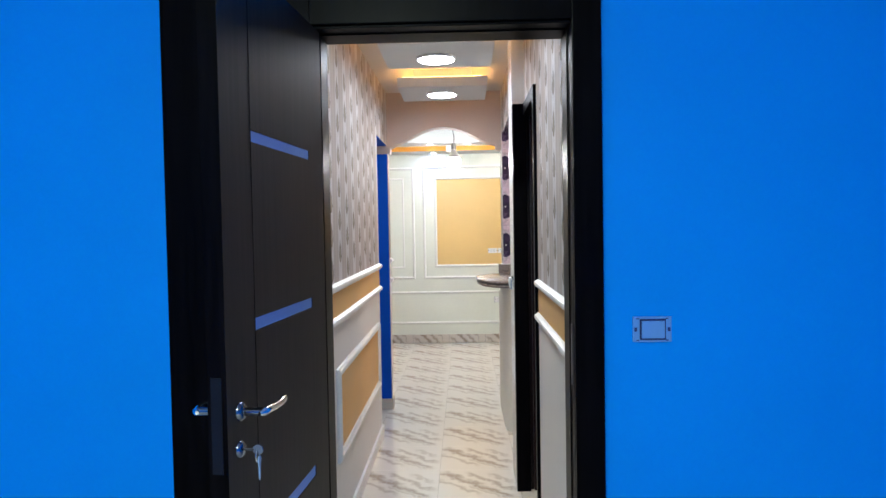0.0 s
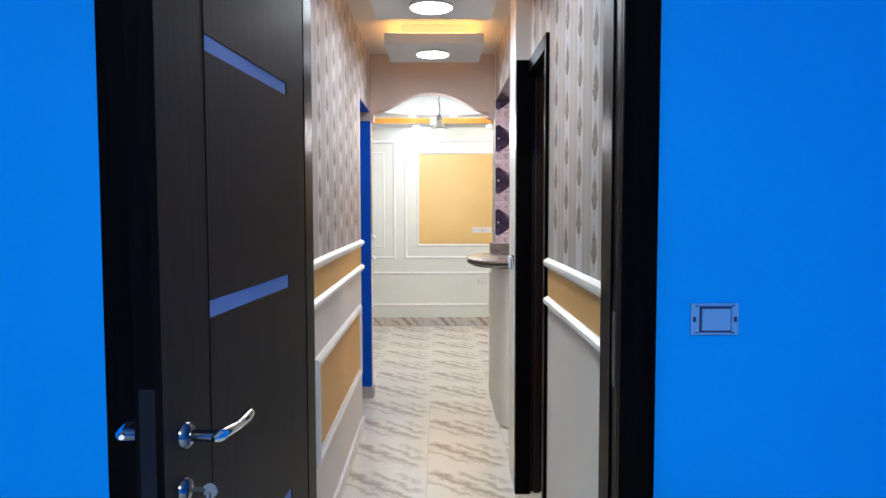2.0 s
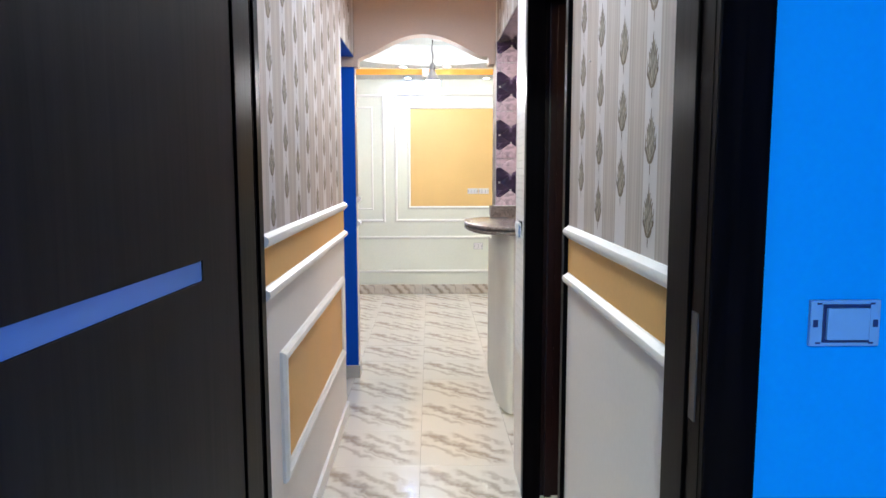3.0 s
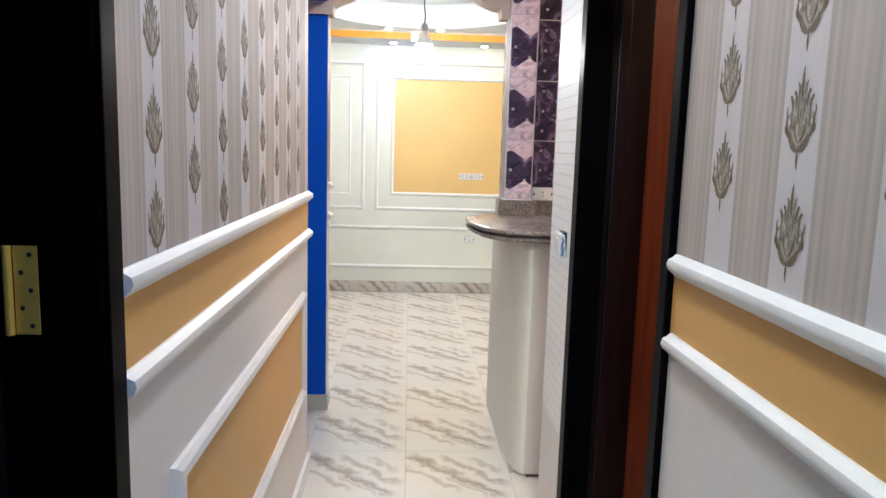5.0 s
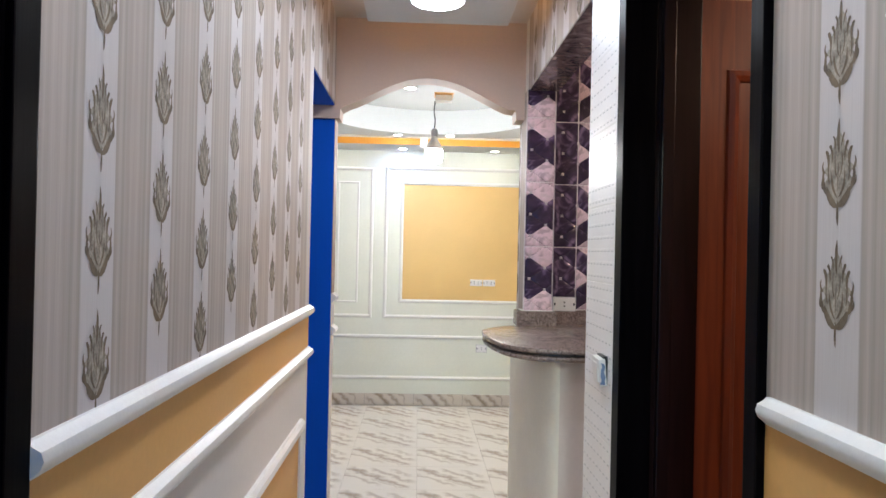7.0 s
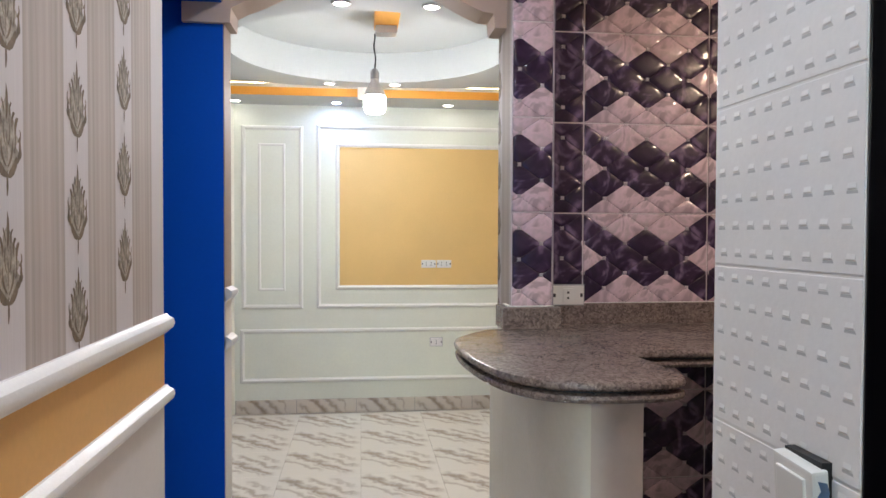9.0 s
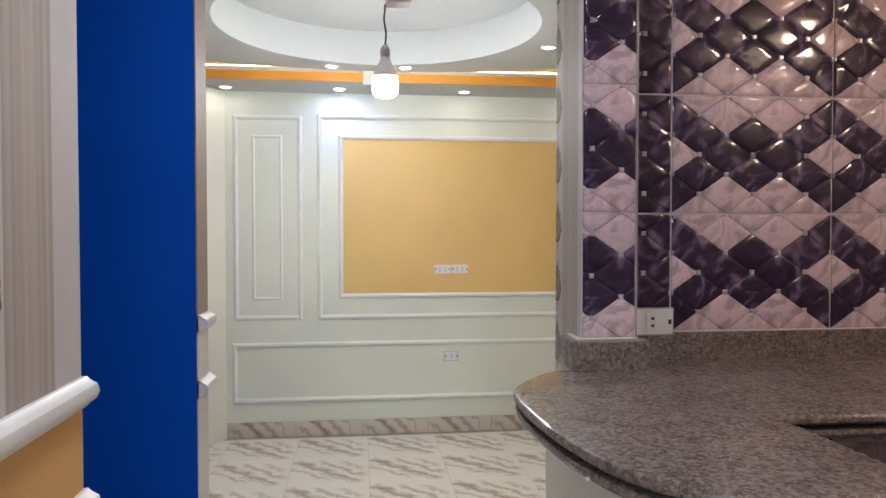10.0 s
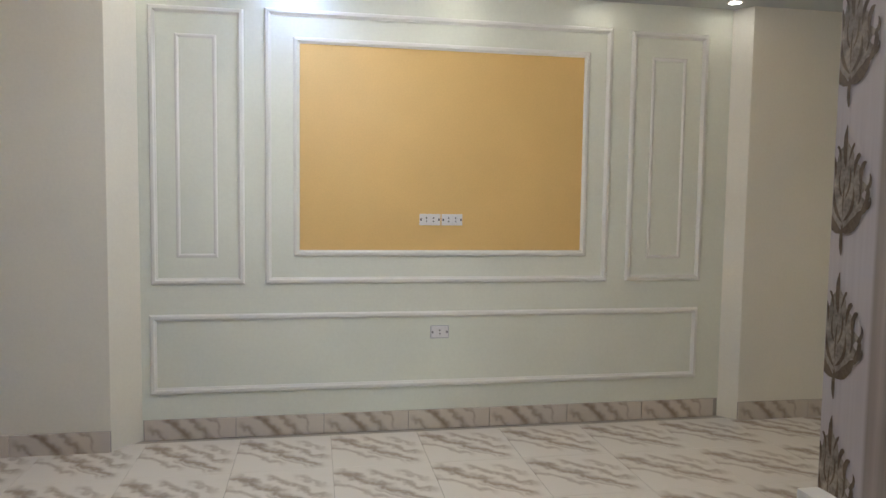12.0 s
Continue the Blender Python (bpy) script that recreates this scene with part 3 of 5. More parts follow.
motifs(over2, RIGHT - 0.003, -1, [(-1, 3.238 + 0.2145), (-2, 3.238 + 0.41), (-3, 3.238 + 0.615)], 2.12, CEIL, 1.523)
over3 = structure(part("wallpaper_on_beam", slab(0.362, 0.365, 4.265, 5.62, 2.17, CEIL), M["paper_right"]), "striped damask wallpaper on the beam over the kitchen opening", "wallpaper")
motifs(over3, 0.362, -1, [(i, 4.37 + 0.2145 * i) for i in range(6)], 2.18, CEIL, 1.523)

nail = empty("wall_nail", RIGHT - 0.003, 3.14, 1.69)
off(part("shank", tube([(RIGHT - 0.003, 3.14, 1.69), (RIGHT - 0.007, 3.14, 1.691)], 0.0014, 8), M["steel"]), nail)
off(part("head", tube([(RIGHT - 0.007, 3.14, 1.691), (RIGHT - 0.009, 3.14, 1.6914)], 0.0034, 10), M["plastic"]), nail)
tagged(nail, "pale headed nail stuck in the striped wallpaper", "nail")

# framed ochre panel low on the left wall
PANEL = [(-0.022, 0.0), (-0.022, 0.010), (-0.012, 0.020), (0.004, 0.022), (0.012, 0.014), (0.022, 0.010), (0.022, 0.0)]
structure(part("trim_panel_field", slab(LEFT + 0.003, LEFT + 0.006, 3.32, 4.86, 0.40, 0.79), M["orange"]), "ochre painted panel field in a white frame", "wall panel")
structure(part("trim_panel_frame", moulding([(LEFT + 0.003, 3.32, 0.40), (LEFT + 0.003, 4.86, 0.40), (LEFT + 0.003, 4.86, 0.79), (LEFT + 0.003, 3.32, 0.79)], PANEL, (1, 0, 0)), M["rail"]),
          "white moulded panel frame on the lower wall", "moulding")
structure(part("baseboard_left", slab(LEFT + 0.003, LEFT + 0.018, 3.11, 5.02, 0.0, 0.075, bevel=0.003), M["rail"]), "white skirting along the corridor wall", "baseboard")
structure(part("baseboard_right", slab(RIGHT - 0.018, RIGHT - 0.003, 2.36, 3.397, 0.0, 0.075, bevel=0.003), M["rail"]), "white skirting along the corridor wall", "baseboard")

# white relief tiles on the pier
pier = structure(part("wall_pier_bed", slab(0.3258, 0.335, 4.00, 4.265, 0.0, CEIL), M["plastic"]), "bedding behind white wall tiles on a pier", "wall")


def relief_tile(rows):
    """A white tile with softened edges and rows of short raised dashes, each with painted shade below."""
    bm = cuboid(bmesh.new(), -0.006, 0.002, -0.1312, 0.1312, -0.0935, 0.0935, bevel=0.0012)
    for r in range(rows):
        z = -0.080 + 0.032 * r
        for c in range(8):
            y = -0.115 + 0.032 * c + (0.006 if r % 2 else 0)
            lo = [bm.verts.new((-0.0059, y + u, z + v)) for u, v in ((-0.007, -0.0012), (0.007, -0.0012), (0.0055, 0.0065), (-0.0055, 0.0065))]
            hi = [bm.verts.new((-0.0068, y + u, z + v)) for u, v in ((-0.0055, 0.0008), (0.0055, 0.0008))]
            for f in ((lo[0], lo[1], hi[1], hi[0]), (lo[1], lo[2], hi[1]), (lo[2], lo[3], hi[0], hi[1]), (lo[3], lo[0], hi[0])):
                bm.faces.new(f)
            # flat grey face that stands for the shadow the dash throws
            slot = [bm.verts.new((-0.00605, y + u, z + v)) for u, v in ((-0.0085, -0.0042), (0.0075, -0.0042), (0.007, -0.0012), (-0.007, -0.0012))]
            bm.faces.new(slot).material_index = 1
    bmesh.ops.recalc_face_normals(bm, faces=bm.faces[:])
    return bm


relief = plain = None
for k in range(0, 13):
    z = 1.44 + 0.19 * (k - 7)
    m = Matrix.Translation((0.331, 4.1325, z))
    if z + 0.095 > CEIL + 0.09:
        continue
    if z > 0.60:
        if relief is None:
            relief = part("wall_tile", relief_tile(6), [M["white_tile"], M["dash_shade"]], pier, "white relief tile")
            relief.matrix_basis = m
        else:
            share("wall_tile", relief, m, pier)
    elif plain is None:
        plain = part("wall_tile", relief_tile(0), M["rose_tile"], pier, "plain rose tinted tile")
        plain.matrix_basis = m
    else:
        share("wall_tile", plain, m, pier)

# ---- corridor ceiling with two hanging panels and an unseen third ----
structure(part("ceiling_corridor", slab(LEFT - 0.12, 2.6, BLUE_BACK, ARCH_NEAR, CEIL, CEIL + 0.08), M["ceiling"]), "beige painted corridor ceiling", "ceiling")


def ceiling_box(y0, y1, lamp_y):
    x0, x1 = -0.365, 0.225
    p = empty("ceiling_panel", (x0 + x1) / 2, (y0 + y1) / 2, SOFFIT)
    off(part("panel_board", slab(x0, x1, y0, y1, SOFFIT, SOFFIT + 0.065, bevel=0.004), M["ceiling_white"]), p)
    off(part("panel_spacer", slab(x0 + 0.10, x1 - 0.10, y0 + 0.10, y1 - 0.10, SOFFIT + 0.065, CEIL), M["ceiling_white"]), p)
    for a in ((x0 + 0.035, x1 - 0.035, y0 + 0.035, y0 + 0.047), (x0 + 0.035, x1 - 0.035, y1 - 0.047, y1 - 0.035), (x0 + 0.035, x0 + 0.047, y0 + 0.05, y1 - 0.05), (x1 - 0.047, x1 - 0.035, y0 + 0.05, y1 - 0.05)):
        off(part("light_strip", slab(*a, SOFFIT + 0.066, SOFFIT + 0.074), M["led_amber"], label="amber light strip"), p)
    tagged(p, "white suspended ceiling panel with amber cove light above", "ceiling panel", "corridor ceiling panels")
    q = empty("ceiling_lamp", -0.08, lamp_y, SOFFIT - 0.02)
    off(part("rim", lathe([(0.096, SOFFIT - 0.0005), (0.105, SOFFIT - 0.0005), (0.105, SOFFIT - 0.013), (0.102, SOFFIT - 0.016), (0.0985, SOFFIT - 0.016)], 40, (-0.08, lamp_y)), M["plastic"], smooth=True), q)
    off(part("diffuser", lathe([(0.098, SOFFIT - 0.0155), (0.092, SOFFIT - 0.0190), (0.07, SOFFIT - 0.022), (0.0, SOFFIT - 0.024)], 40, (-0.08, lamp_y)), M["led_white"], smooth=True, label="lit white diffuser"), q)
    tagged(q, "round white surface lamp lit on a ceiling panel", "ceiling lamp", "corridor lamps")


# unseen nearest panel and lamp, inferred from the bright near wallpaper
ceiling_box(2.57, 3.13, 2.88)
ceiling_box(3.68, 4.24, 3.98)
ceiling_box(4.79, 5.33, 5.02)

# ---- arch wall between corridor and hall ----
arch = [(-0.66, CEIL + 0.08), (-0.66, 2.03), (-0.515, 2.03), (-0.512, 2.075)]
for i in range(1, 24):
    t = i / 24
    x = -0.512 + 0.826 * t
    u = 1 - abs(2 * t - 1)
    z = 2.075 + 0.143 * (0.5 - 0.5 * math.cos(math.pi * u ** 0.78))
    arch.append((x, z + (0.012 if 0.02 < t < 0.98 else 0)))
arch += [(0.314, 2.09), (0.318, 2.045), (0.50, 2.045), (0.50, CEIL + 0.08)]
structure(part("wall_arch", prism(arch, ARCH_NEAR, ARCH_FAR, axis="Y"), M["arch"]), "rose beige plaster arch between corridor and hall", "arch")
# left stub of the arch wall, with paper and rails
structure(part("wall_arch_stub", slab(-2.7, LEFT, 5.72, ARCH_FAR, -0.006, 2.03), M["blue_dimmed"]), "blue painted end wall seen through a doorway", "wall")
structure(part("wall_arch_stub_upper", slab(-2.7, -0.66, 5.72, ARCH_FAR, 2.03, ROOF), M["blue_dimmed"]), "blue painted upper wall", "wall")
stub = structure(part("wallpaper_stub", slab(LEFT, LEFT + 0.003, 5.722, ARCH_FAR + 0.003, 1.19, 2.03), M["taupe_end"]), "striped wallpaper on the wall end", "wallpaper")
structure(part("trim_band_stub", slab(LEFT, LEFT + 0.004, 5.722, ARCH_FAR, 1.02, 1.19), M["wainscot"]), "pale band between rails", "wall band")
structure(part("trim_low_stub", slab(LEFT, LEFT + 0.003, 5.722, ARCH_FAR, 0.08, 1.02), M["wainscot"]), "pale painted lower wall end", "wainscot")
rail("trim_rail_upper_stub", LEFT, 1, 5.722, ARCH_FAR, 1.163)
rail("trim_rail_lower_stub", LEFT, 1, 5.722, ARCH_FAR, 1.008)
structure(part("baseboard_blue", slabs((-2.6, LEFT + 0.012, 5.708, 5.72, 0.0, 0.085), (LEFT, LEFT + 0.012, 5.72, ARCH_FAR, 0.0, 0.085), bevel=0.002), M["skirting"]), "veined tile skirting below the blue wall", "baseboard")

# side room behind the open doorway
# side room walls use the blue with the dimmer light already in its colour
structure(part("wall_side_room", slabs((-2.7, -2.58, 4.2, 5.72, -0.006, ROOF), (-2.7, -0.66, 4.08, 4.2, -0.006, ROOF)), M["blue_dimmed"]), "blue painted walls of the side room", "wall")
structure(part("wall_reveal_blue", slabs((LEFT - 0.12, LEFT - 0.001, 5.018, 5.0215, -0.006, 2.095), (LEFT - 0.12, LEFT - 0.001, 5.02, 5.72, 2.091, 2.0945)), M["blue_dimmed"]), "blue painted doorway reveal", "wall")
structure(part("ceiling_side_rooms", slab(-2.7, -0.66, 2.2, 5.83, ROOF, ROOF + 0.1), M["ceiling_white"]), "plain white ceiling of the side rooms", "ceiling")
# dark room behind the left door
structure(part("wall_dark_room", slabs((-2.7, -2.58, 2.33, 4.08, -0.006, ROOF)), M["white"]), "plain wall of the unlit room", "wall")

# ---- pillar at the end of the counter ----
structure(part("wall_pillar", slab(0.360, 0.488, 5.62, ARCH_FAR, -0.006, 2.17), M["white"]), "pillar between kitchen opening and arch", "wall")
structure(part("wall_pillar_core", slab(0.360, 0.488, 5.62, ARCH_NEAR, 2.17, CEIL), M["white"]), "pillar head", "wall")
pp = structure(part("wallpaper_pillar", slab(0.357, 0.360, 5.618, ARCH_FAR, 0.93, 2.17), M["paper_pillar"]), "striped damask wallpaper on the pillar side", "wallpaper")
cut = motif_mesh()
bmesh.ops.bisect_plane(cut, geom=cut.verts[:] + cut.edges[:] + cut.faces[:], plane_co=(0, 0.016, 0), plane_no=(0, 1, 0), clear_outer=True)
half = part("damask_motif", cut, [M["motif"], M["motif_tan"]], pp, "sprig cut off at the wall end")
for k in range(-3, 5):
    m = Matrix.Translation((0.357, ARCH_FAR - 0.017, 1.420 + 0.1545 * k)) @ Matrix.Diagonal((-1, 1, 1, 1))
    if k == -3:
        half.matrix_basis = m
    else:
        share("damask_motif", half, m, pp)
structure(part("trim_pillar_lower", slab(0.331, 0.360, 5.602, ARCH_FAR, 0.0, 0.94, bevel=0.004), M["pedestal"]), "cream plastered lower pillar", "trim")

# ---- kitchen ----
structure(part("wall_kitchen_back", slab(0.488, 2.72, 5.716, ARCH_FAR, -0.006, ROOF), M["tile_grout"]), "kitchen wall behind plum and mauve tiles", "wall")
structure(part("wall_kitchen_side", slab(2.6, 2.72, 2.33, 5.716, -0.006, ROOF), M["rose_tile"]), "pale tiled side wall", "wall")


# Unseen dark floor, added to keep bounce light from under the worktop.
structure(part("floor_kitchen", slab(0.62, 2.6, 4.265, 5.712, -0.002, 0.004), M["bounce_cut_floor"]), "unseen dark kitchen floor that cuts bounce light", "floor")


def clip(poly, x0, x1, y0, y1):
    for axis, lim, sign in ((0, x0, 1), (0, x1, -1), (1, y0, 1), (1, y1, -1)):
        out = []
        for i, p in enumerate(poly):
            q = poly[(i + 1) % len(poly)]
            dp, dq = sign * (p[axis] - lim), sign * (q[axis] - lim)
            if dp >= 0:
                out.append(p)
            if dp * dq < 0:
                t = dp / (dp - dq)
                out.append((p[0] + t * (q[0] - p[0]), p[1] + t * (q[1] - p[1])))
        poly = out
        if not poly:
            return []
    return poly


TW, TH = 0.433, 0.2975
PALE = {(1, 0), (3, 0), (5, 0), (2, 1), (4, 1), (0, 3), (6, 3), (2, 5), (4, 5), (1, 6), (3, 6), (5, 6)}


def cushion_tile(u0, u1, v0=0.0, v1=1.0, dark=False):
    """A glazed tile, seen from -y, with plum and mauve cushions; u and v give the stretch of a full tile that is kept."""
    bm = bmesh.new()
    g = 0.0021
    X0, X1, Z0, Z1 = u0 * TW + g, u1 * TW - g, -v1 * TH + g, -v0 * TH - g
    for i in range(7):
        for j in range(7):
            if (i + j) % 2 == 0:
                continue
            cx, cz = i / 6 * TW, -j / 6 * TH
            poly = clip([(cx - TW / 6, cz), (cx, cz - TH / 6), (cx + TW / 6, cz), (cx, cz + TH / 6)], X0, X1, Z0, Z1)
            if len(poly) < 3:
                continue
            mx, mz = sum(p[0] for p in poly) / len(poly), sum(p[1] for p in poly) / len(poly)
            rings = []
            for k, h in ((0.988, 0.0), (0.950, -0.0020), (0.880, -0.0034), (0.55, -0.0041)):
                rings.append([bm.verts.new((mx + (p[0] - mx) * k, h, mz + (p[1] - mz) * k)) for p in poly])
            top = bm.verts.new((mx, -0.0043, mz))
            idx = 1 if (i, j) in PALE and not dark else 0
            for a, b in zip(rings, rings[1:]):
                for q in range(len(poly)):
                    f = bm.faces.new((a[q], a[(q + 1) % len(poly)], b[(q + 1) % len(poly)], b[q]))
                    f.material_index, f.smooth = idx, True
            for q in range(len(poly)):
                f = bm.faces.new((rings[-1][q], rings[-1][(q + 1) % len(poly)], top))
                f.material_index, f.smooth = idx, True
    for i in range(7):
        for j in range(7):
            if (i + j) % 2:
                continue
            cx, cz, r = i / 6 * TW, -j / 6 * TH, 0.0066
            poly = clip([(cx - r, cz - r), (cx + r, cz - r), (cx + r, cz + r), (cx - r, cz + r)], X0, X1, Z0, Z1)
            if len(poly) < 3:
                continue
            lo = [bm.verts.new((p[0], -0.002, p[1])) for p in poly]
            mx, mz = sum(p[0] for p in poly) / len(poly), sum(p[1] for p in poly) / len(poly)
            hi = [bm.verts.new((mx + (p[0] - mx) * 0.6, -0.0052, mz + (p[1] - mz) * 0.6)) for p in poly]
            for q in range(len(poly)):
                bm.faces.new((lo[q], lo[(q + 1) % len(poly)], hi[(q + 1) % len(poly)], hi[q])).material_index = 2
            bm.faces.new(hi).material_index = 2
    # body behind the glaze
    n0 = len(bm.faces)
    cuboid(bm, X0, X1, 0.0006, 0.004, Z0, Z1)
    bm.faces.ensure_lookup_table()
    for f in bm.faces[n0:]:
        f.material_index = 3
    bmesh.ops.recalc_face_normals(bm, faces=bm.faces[:])
    return bm


GLAZE = [M["plum"], M["mauve"], M["knob"], M["groove"]]
tiles_back = structure(part("wall_tile_bed", slab(0.4925, 2.6, 5.7090, 5.716, 0.0, CEIL), M["tile_grout"]), "grout bed of the plum and mauve kitchen tiles", "wall tiles")
first = {}


def lay(kind, u0, u1, v0, v1, x, y, z, parent):
    if kind not in first:
        first[kind] = part("wall_tile", cushion_tile(u0, u1, v0, v1, kind == "narrow"), GLAZE, parent)
        first[kind].matrix_basis = Matrix.Translation((x, y, z))
    else:
        share("wall_tile", first[kind], Matrix.Translation((x, y, z)), parent)


TOP0 = 1.150
for r in range(-3, 5):
    zt = TOP0 + TH * (r + 1)
    for c in range(5):
        if r >= 0 or c >= 0:
            lay("full", 0, 1, 0, 1, 0.619 + TW * c, 5.708, zt, tiles_back)
    if r >= 0:
        lay("narrow", 0.711, 1, 0, 1, 0.619 - TW, 5.708, zt, tiles_back)
pillar_tiles = structure(part("wall_tile_bed_pillar", slab(0.357, 0.490, 5.6130, 5.62, 1.150, 2.17), M["tile_grout"]), "grout bed of the tiles on the pillar front", "wall tiles")
for r in range(4):
    zt = TOP0 + TH * (r + 1)
    if zt < 2.2:
        lay("pillar", 0.448, 0.751, 0, 1, 0.358 - 0.448 * TW, 5.612, zt, pillar_tiles)
lay("pillar_top", 0.448, 0.751, 0.56, 1, 0.358 - 0.448 * TW, 5.612, TOP0 + TH * 4, pillar_tiles)
structure(part("trim_tile_edge", slabs((0.4890, 0.4925, 5.609, 5.712, 1.150, 2.17), bevel=0.001), M["edge_strip"]), "white plastic tile edge strip", "trim")
structure(part("trim_beam_soffit", slab(0.366, 0.50, 4.266, 5.61, 2.166, 2.17), M["soffit_tile"]), "glazed taupe underside of the beam", "trim")
# granite worktop: a rounded bar end and a run along the wall
def bar_outline(g):
    pts = []
    # rounded bar end, from the wall side round to the inner corner; g pulls the outline inwards
    ctrl = [(0.345, 5.605), (0.275, 5.585), (0.2145, 5.520), (0.155, 5.420), (0.140, 5.300), (0.145, 5.160), (0.165, 5.020), (0.200, 4.910), (0.262, 4.830), (0.340, 4.797), (0.430, 4.790), (0.515, 4.797), (0.560, 4.825), (0.572, 4.865)]
    v = [Vector((x, y, 0)) for x, y in ctrl]
    for i in range(len(v) - 1):
        p0, p1, p2, p3 = v[max(i - 1, 0)], v[i], v[i + 1], v[min(i + 2, len(v) - 1)]
        for k in range(4):
            t = k / 4
            q = 0.5 * (2 * p1 + (p2 - p0) * t + (2 * p0 - 5 * p1 + 4 * p2 - p3) * t * t + (3 * p1 - p0 - 3 * p2 + p3) * t ** 3)
            pts.append((q.x, q.y))
    pts += [(0.572, 4.865), (0.552, 5.150), (2.59, 5.120), (2.59, 5.706), (0.515, 5.706), (0.515, 5.606)]
    if g:
        c = Vector((0.36, 5.22, 0))
        out = []
        for i, p in enumerate(pts):
            if i < 53 and 0 < i:
                d = (Vector((p[0], p[1], 0)) - c)
                k = max(0.0, 1 - g / d.length)
                out.append((c.x + d.x * k, c.y + d.y * k))
            elif abs(p[1] - 5.135) < 0.03:
                out.append((p[0], p[1] + g))
            else:
                out.append(p)
        return out
    return pts


worktop = empty("granite_worktop", 0.45, 5.2, 1.02)
TOPZ = 1.083


def layer(stack):
    """Stacked outlines joined into one rounded slab."""
    bm = bmesh.new()
    rings = [[bm.verts.new((x, y, z)) for x, y in bar_outline(g)] for g, z in stack]
    k = len(rings[0])
    for a, b in zip(rings, rings[1:]):
        for i in range(k):
            bm.faces.new((a[i], a[(i + 1) % k], b[(i + 1) % k], b[i]))
    bm.faces.new(rings[0][::-1])
    bm.faces.new(rings[-1])
    bmesh.ops.recalc_face_normals(bm, faces=bm.faces[:])
    return bm


off(part("top_slab", layer([(0.008, TOPZ - 0.020), (0.001, TOPZ - 0.015), (0.0, TOPZ - 0.009), (0.004, TOPZ - 0.002), (0.010, TOPZ)]), M["granite"], smooth=True), worktop)
off(part("lower_edge", layer([(0.014, TOPZ - 0.046), (0.006, TOPZ - 0.0425), (0.003, TOPZ - 0.036), (0.006, TOPZ - 0.0295), (0.024, TOPZ - 0.0265)]), M["granite"], label="rounded second granite edge"), worktop)
# Set-back layer in the dark steel colour between the two granite noses.
off(part("edge_groove", layer([(0.026, TOPZ - 0.0265), (0.026, TOPZ - 0.020)]), M["dark_steel"], label="dark recessed groove between two granite edges"), worktop)
off(part("upstand", slabs((0.496, 2.59, 5.690, 5.7065, TOPZ, 1.150), bevel=0.002), M["granite"]), worktop)
off(part("upstand_pillar", slabs((0.323, 0.508, 5.572, 5.611, TOPZ, 1.150), (0.323, 0.3555, 5.6115, 5.690, TOPZ, 1.150), bevel=0.003), M["granite"], label="granite block round the pillar foot"), worktop)
off(part("plaster_bead", slabs((0.346, 0.494, 5.604, 5.6112, 1.150, 1.1530), (0.346, 0.3565, 5.612, 5.688, 1.150, 1.1535), (0.507, 2.58, 5.703, 5.7075, 1.150, 1.1525), bevel=0.0010), M["plastic"], label="white plaster bead along the granite"), worktop)
rnd = random.Random(4)
edge = bar_outline(0.012)
for i in (11, 16, 25, 34, 39):
    bm = bmesh.new()
    bmesh.ops.create_icosphere(bm, subdivisions=2, radius=1.0)
    sx, sy, sz = 0.004 + 0.009 * rnd.random(), 0.004 + 0.003 * rnd.random(), 0.002 + 0.003 * rnd.random()
    for v in bm.verts:
        k = 1 + 0.8 * noise.noise(v.co * 2.3 + Vector((i, 0, 0)))
        v.co = Vector((v.co.x * sx * k + edge[i][0], v.co.y * sy * k + edge[i][1], v.co.z * sz * k + TOPZ - 0.041))
    off(part("plaster_smear", bm, M["plastic"], label="white plaster smear", smooth=True), worktop)
tagged(worktop, "brown speckled granite worktop with rounded bar end", "worktop")

# pedestal under the bar end: a bowed front and a flat side
ped = empty("counter_pedestal", 0.4, 5.3, 0)
bow = [(0.522, 5.58), (0.522, 4.955), (0.400, 4.955)]
for i in range(1, 15):
    a = i / 14 * math.pi / 2
    bow.append((0.400 - 0.069 * math.sin(a), 4.955 + 0.30 * (1 - math.cos(a))))
bow += [(0.331, 5.60), (0.366, 5.60)]
bow_bm = prism(bow, 0.012, TOPZ - 0.046)
bow_bm.normal_update()
# The flat -y and +x faces take the darker rose tone.
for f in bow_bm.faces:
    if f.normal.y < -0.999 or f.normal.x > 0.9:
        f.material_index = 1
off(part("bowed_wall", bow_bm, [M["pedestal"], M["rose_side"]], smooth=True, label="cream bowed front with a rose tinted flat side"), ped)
off(part("plinth", slab(0.410, 0.524, 4.951, 5.58, 0.0, 0.012), M["dark_plinth"], label="dark plinth strip"), ped)
off(part("plinth", slab(0.333, 0.410, 5.10, 5.59, 0.0, 0.012), M["pedestal"]), ped)
tagged(ped, "cream bowed pedestal wall under the granite bar", "pedestal")


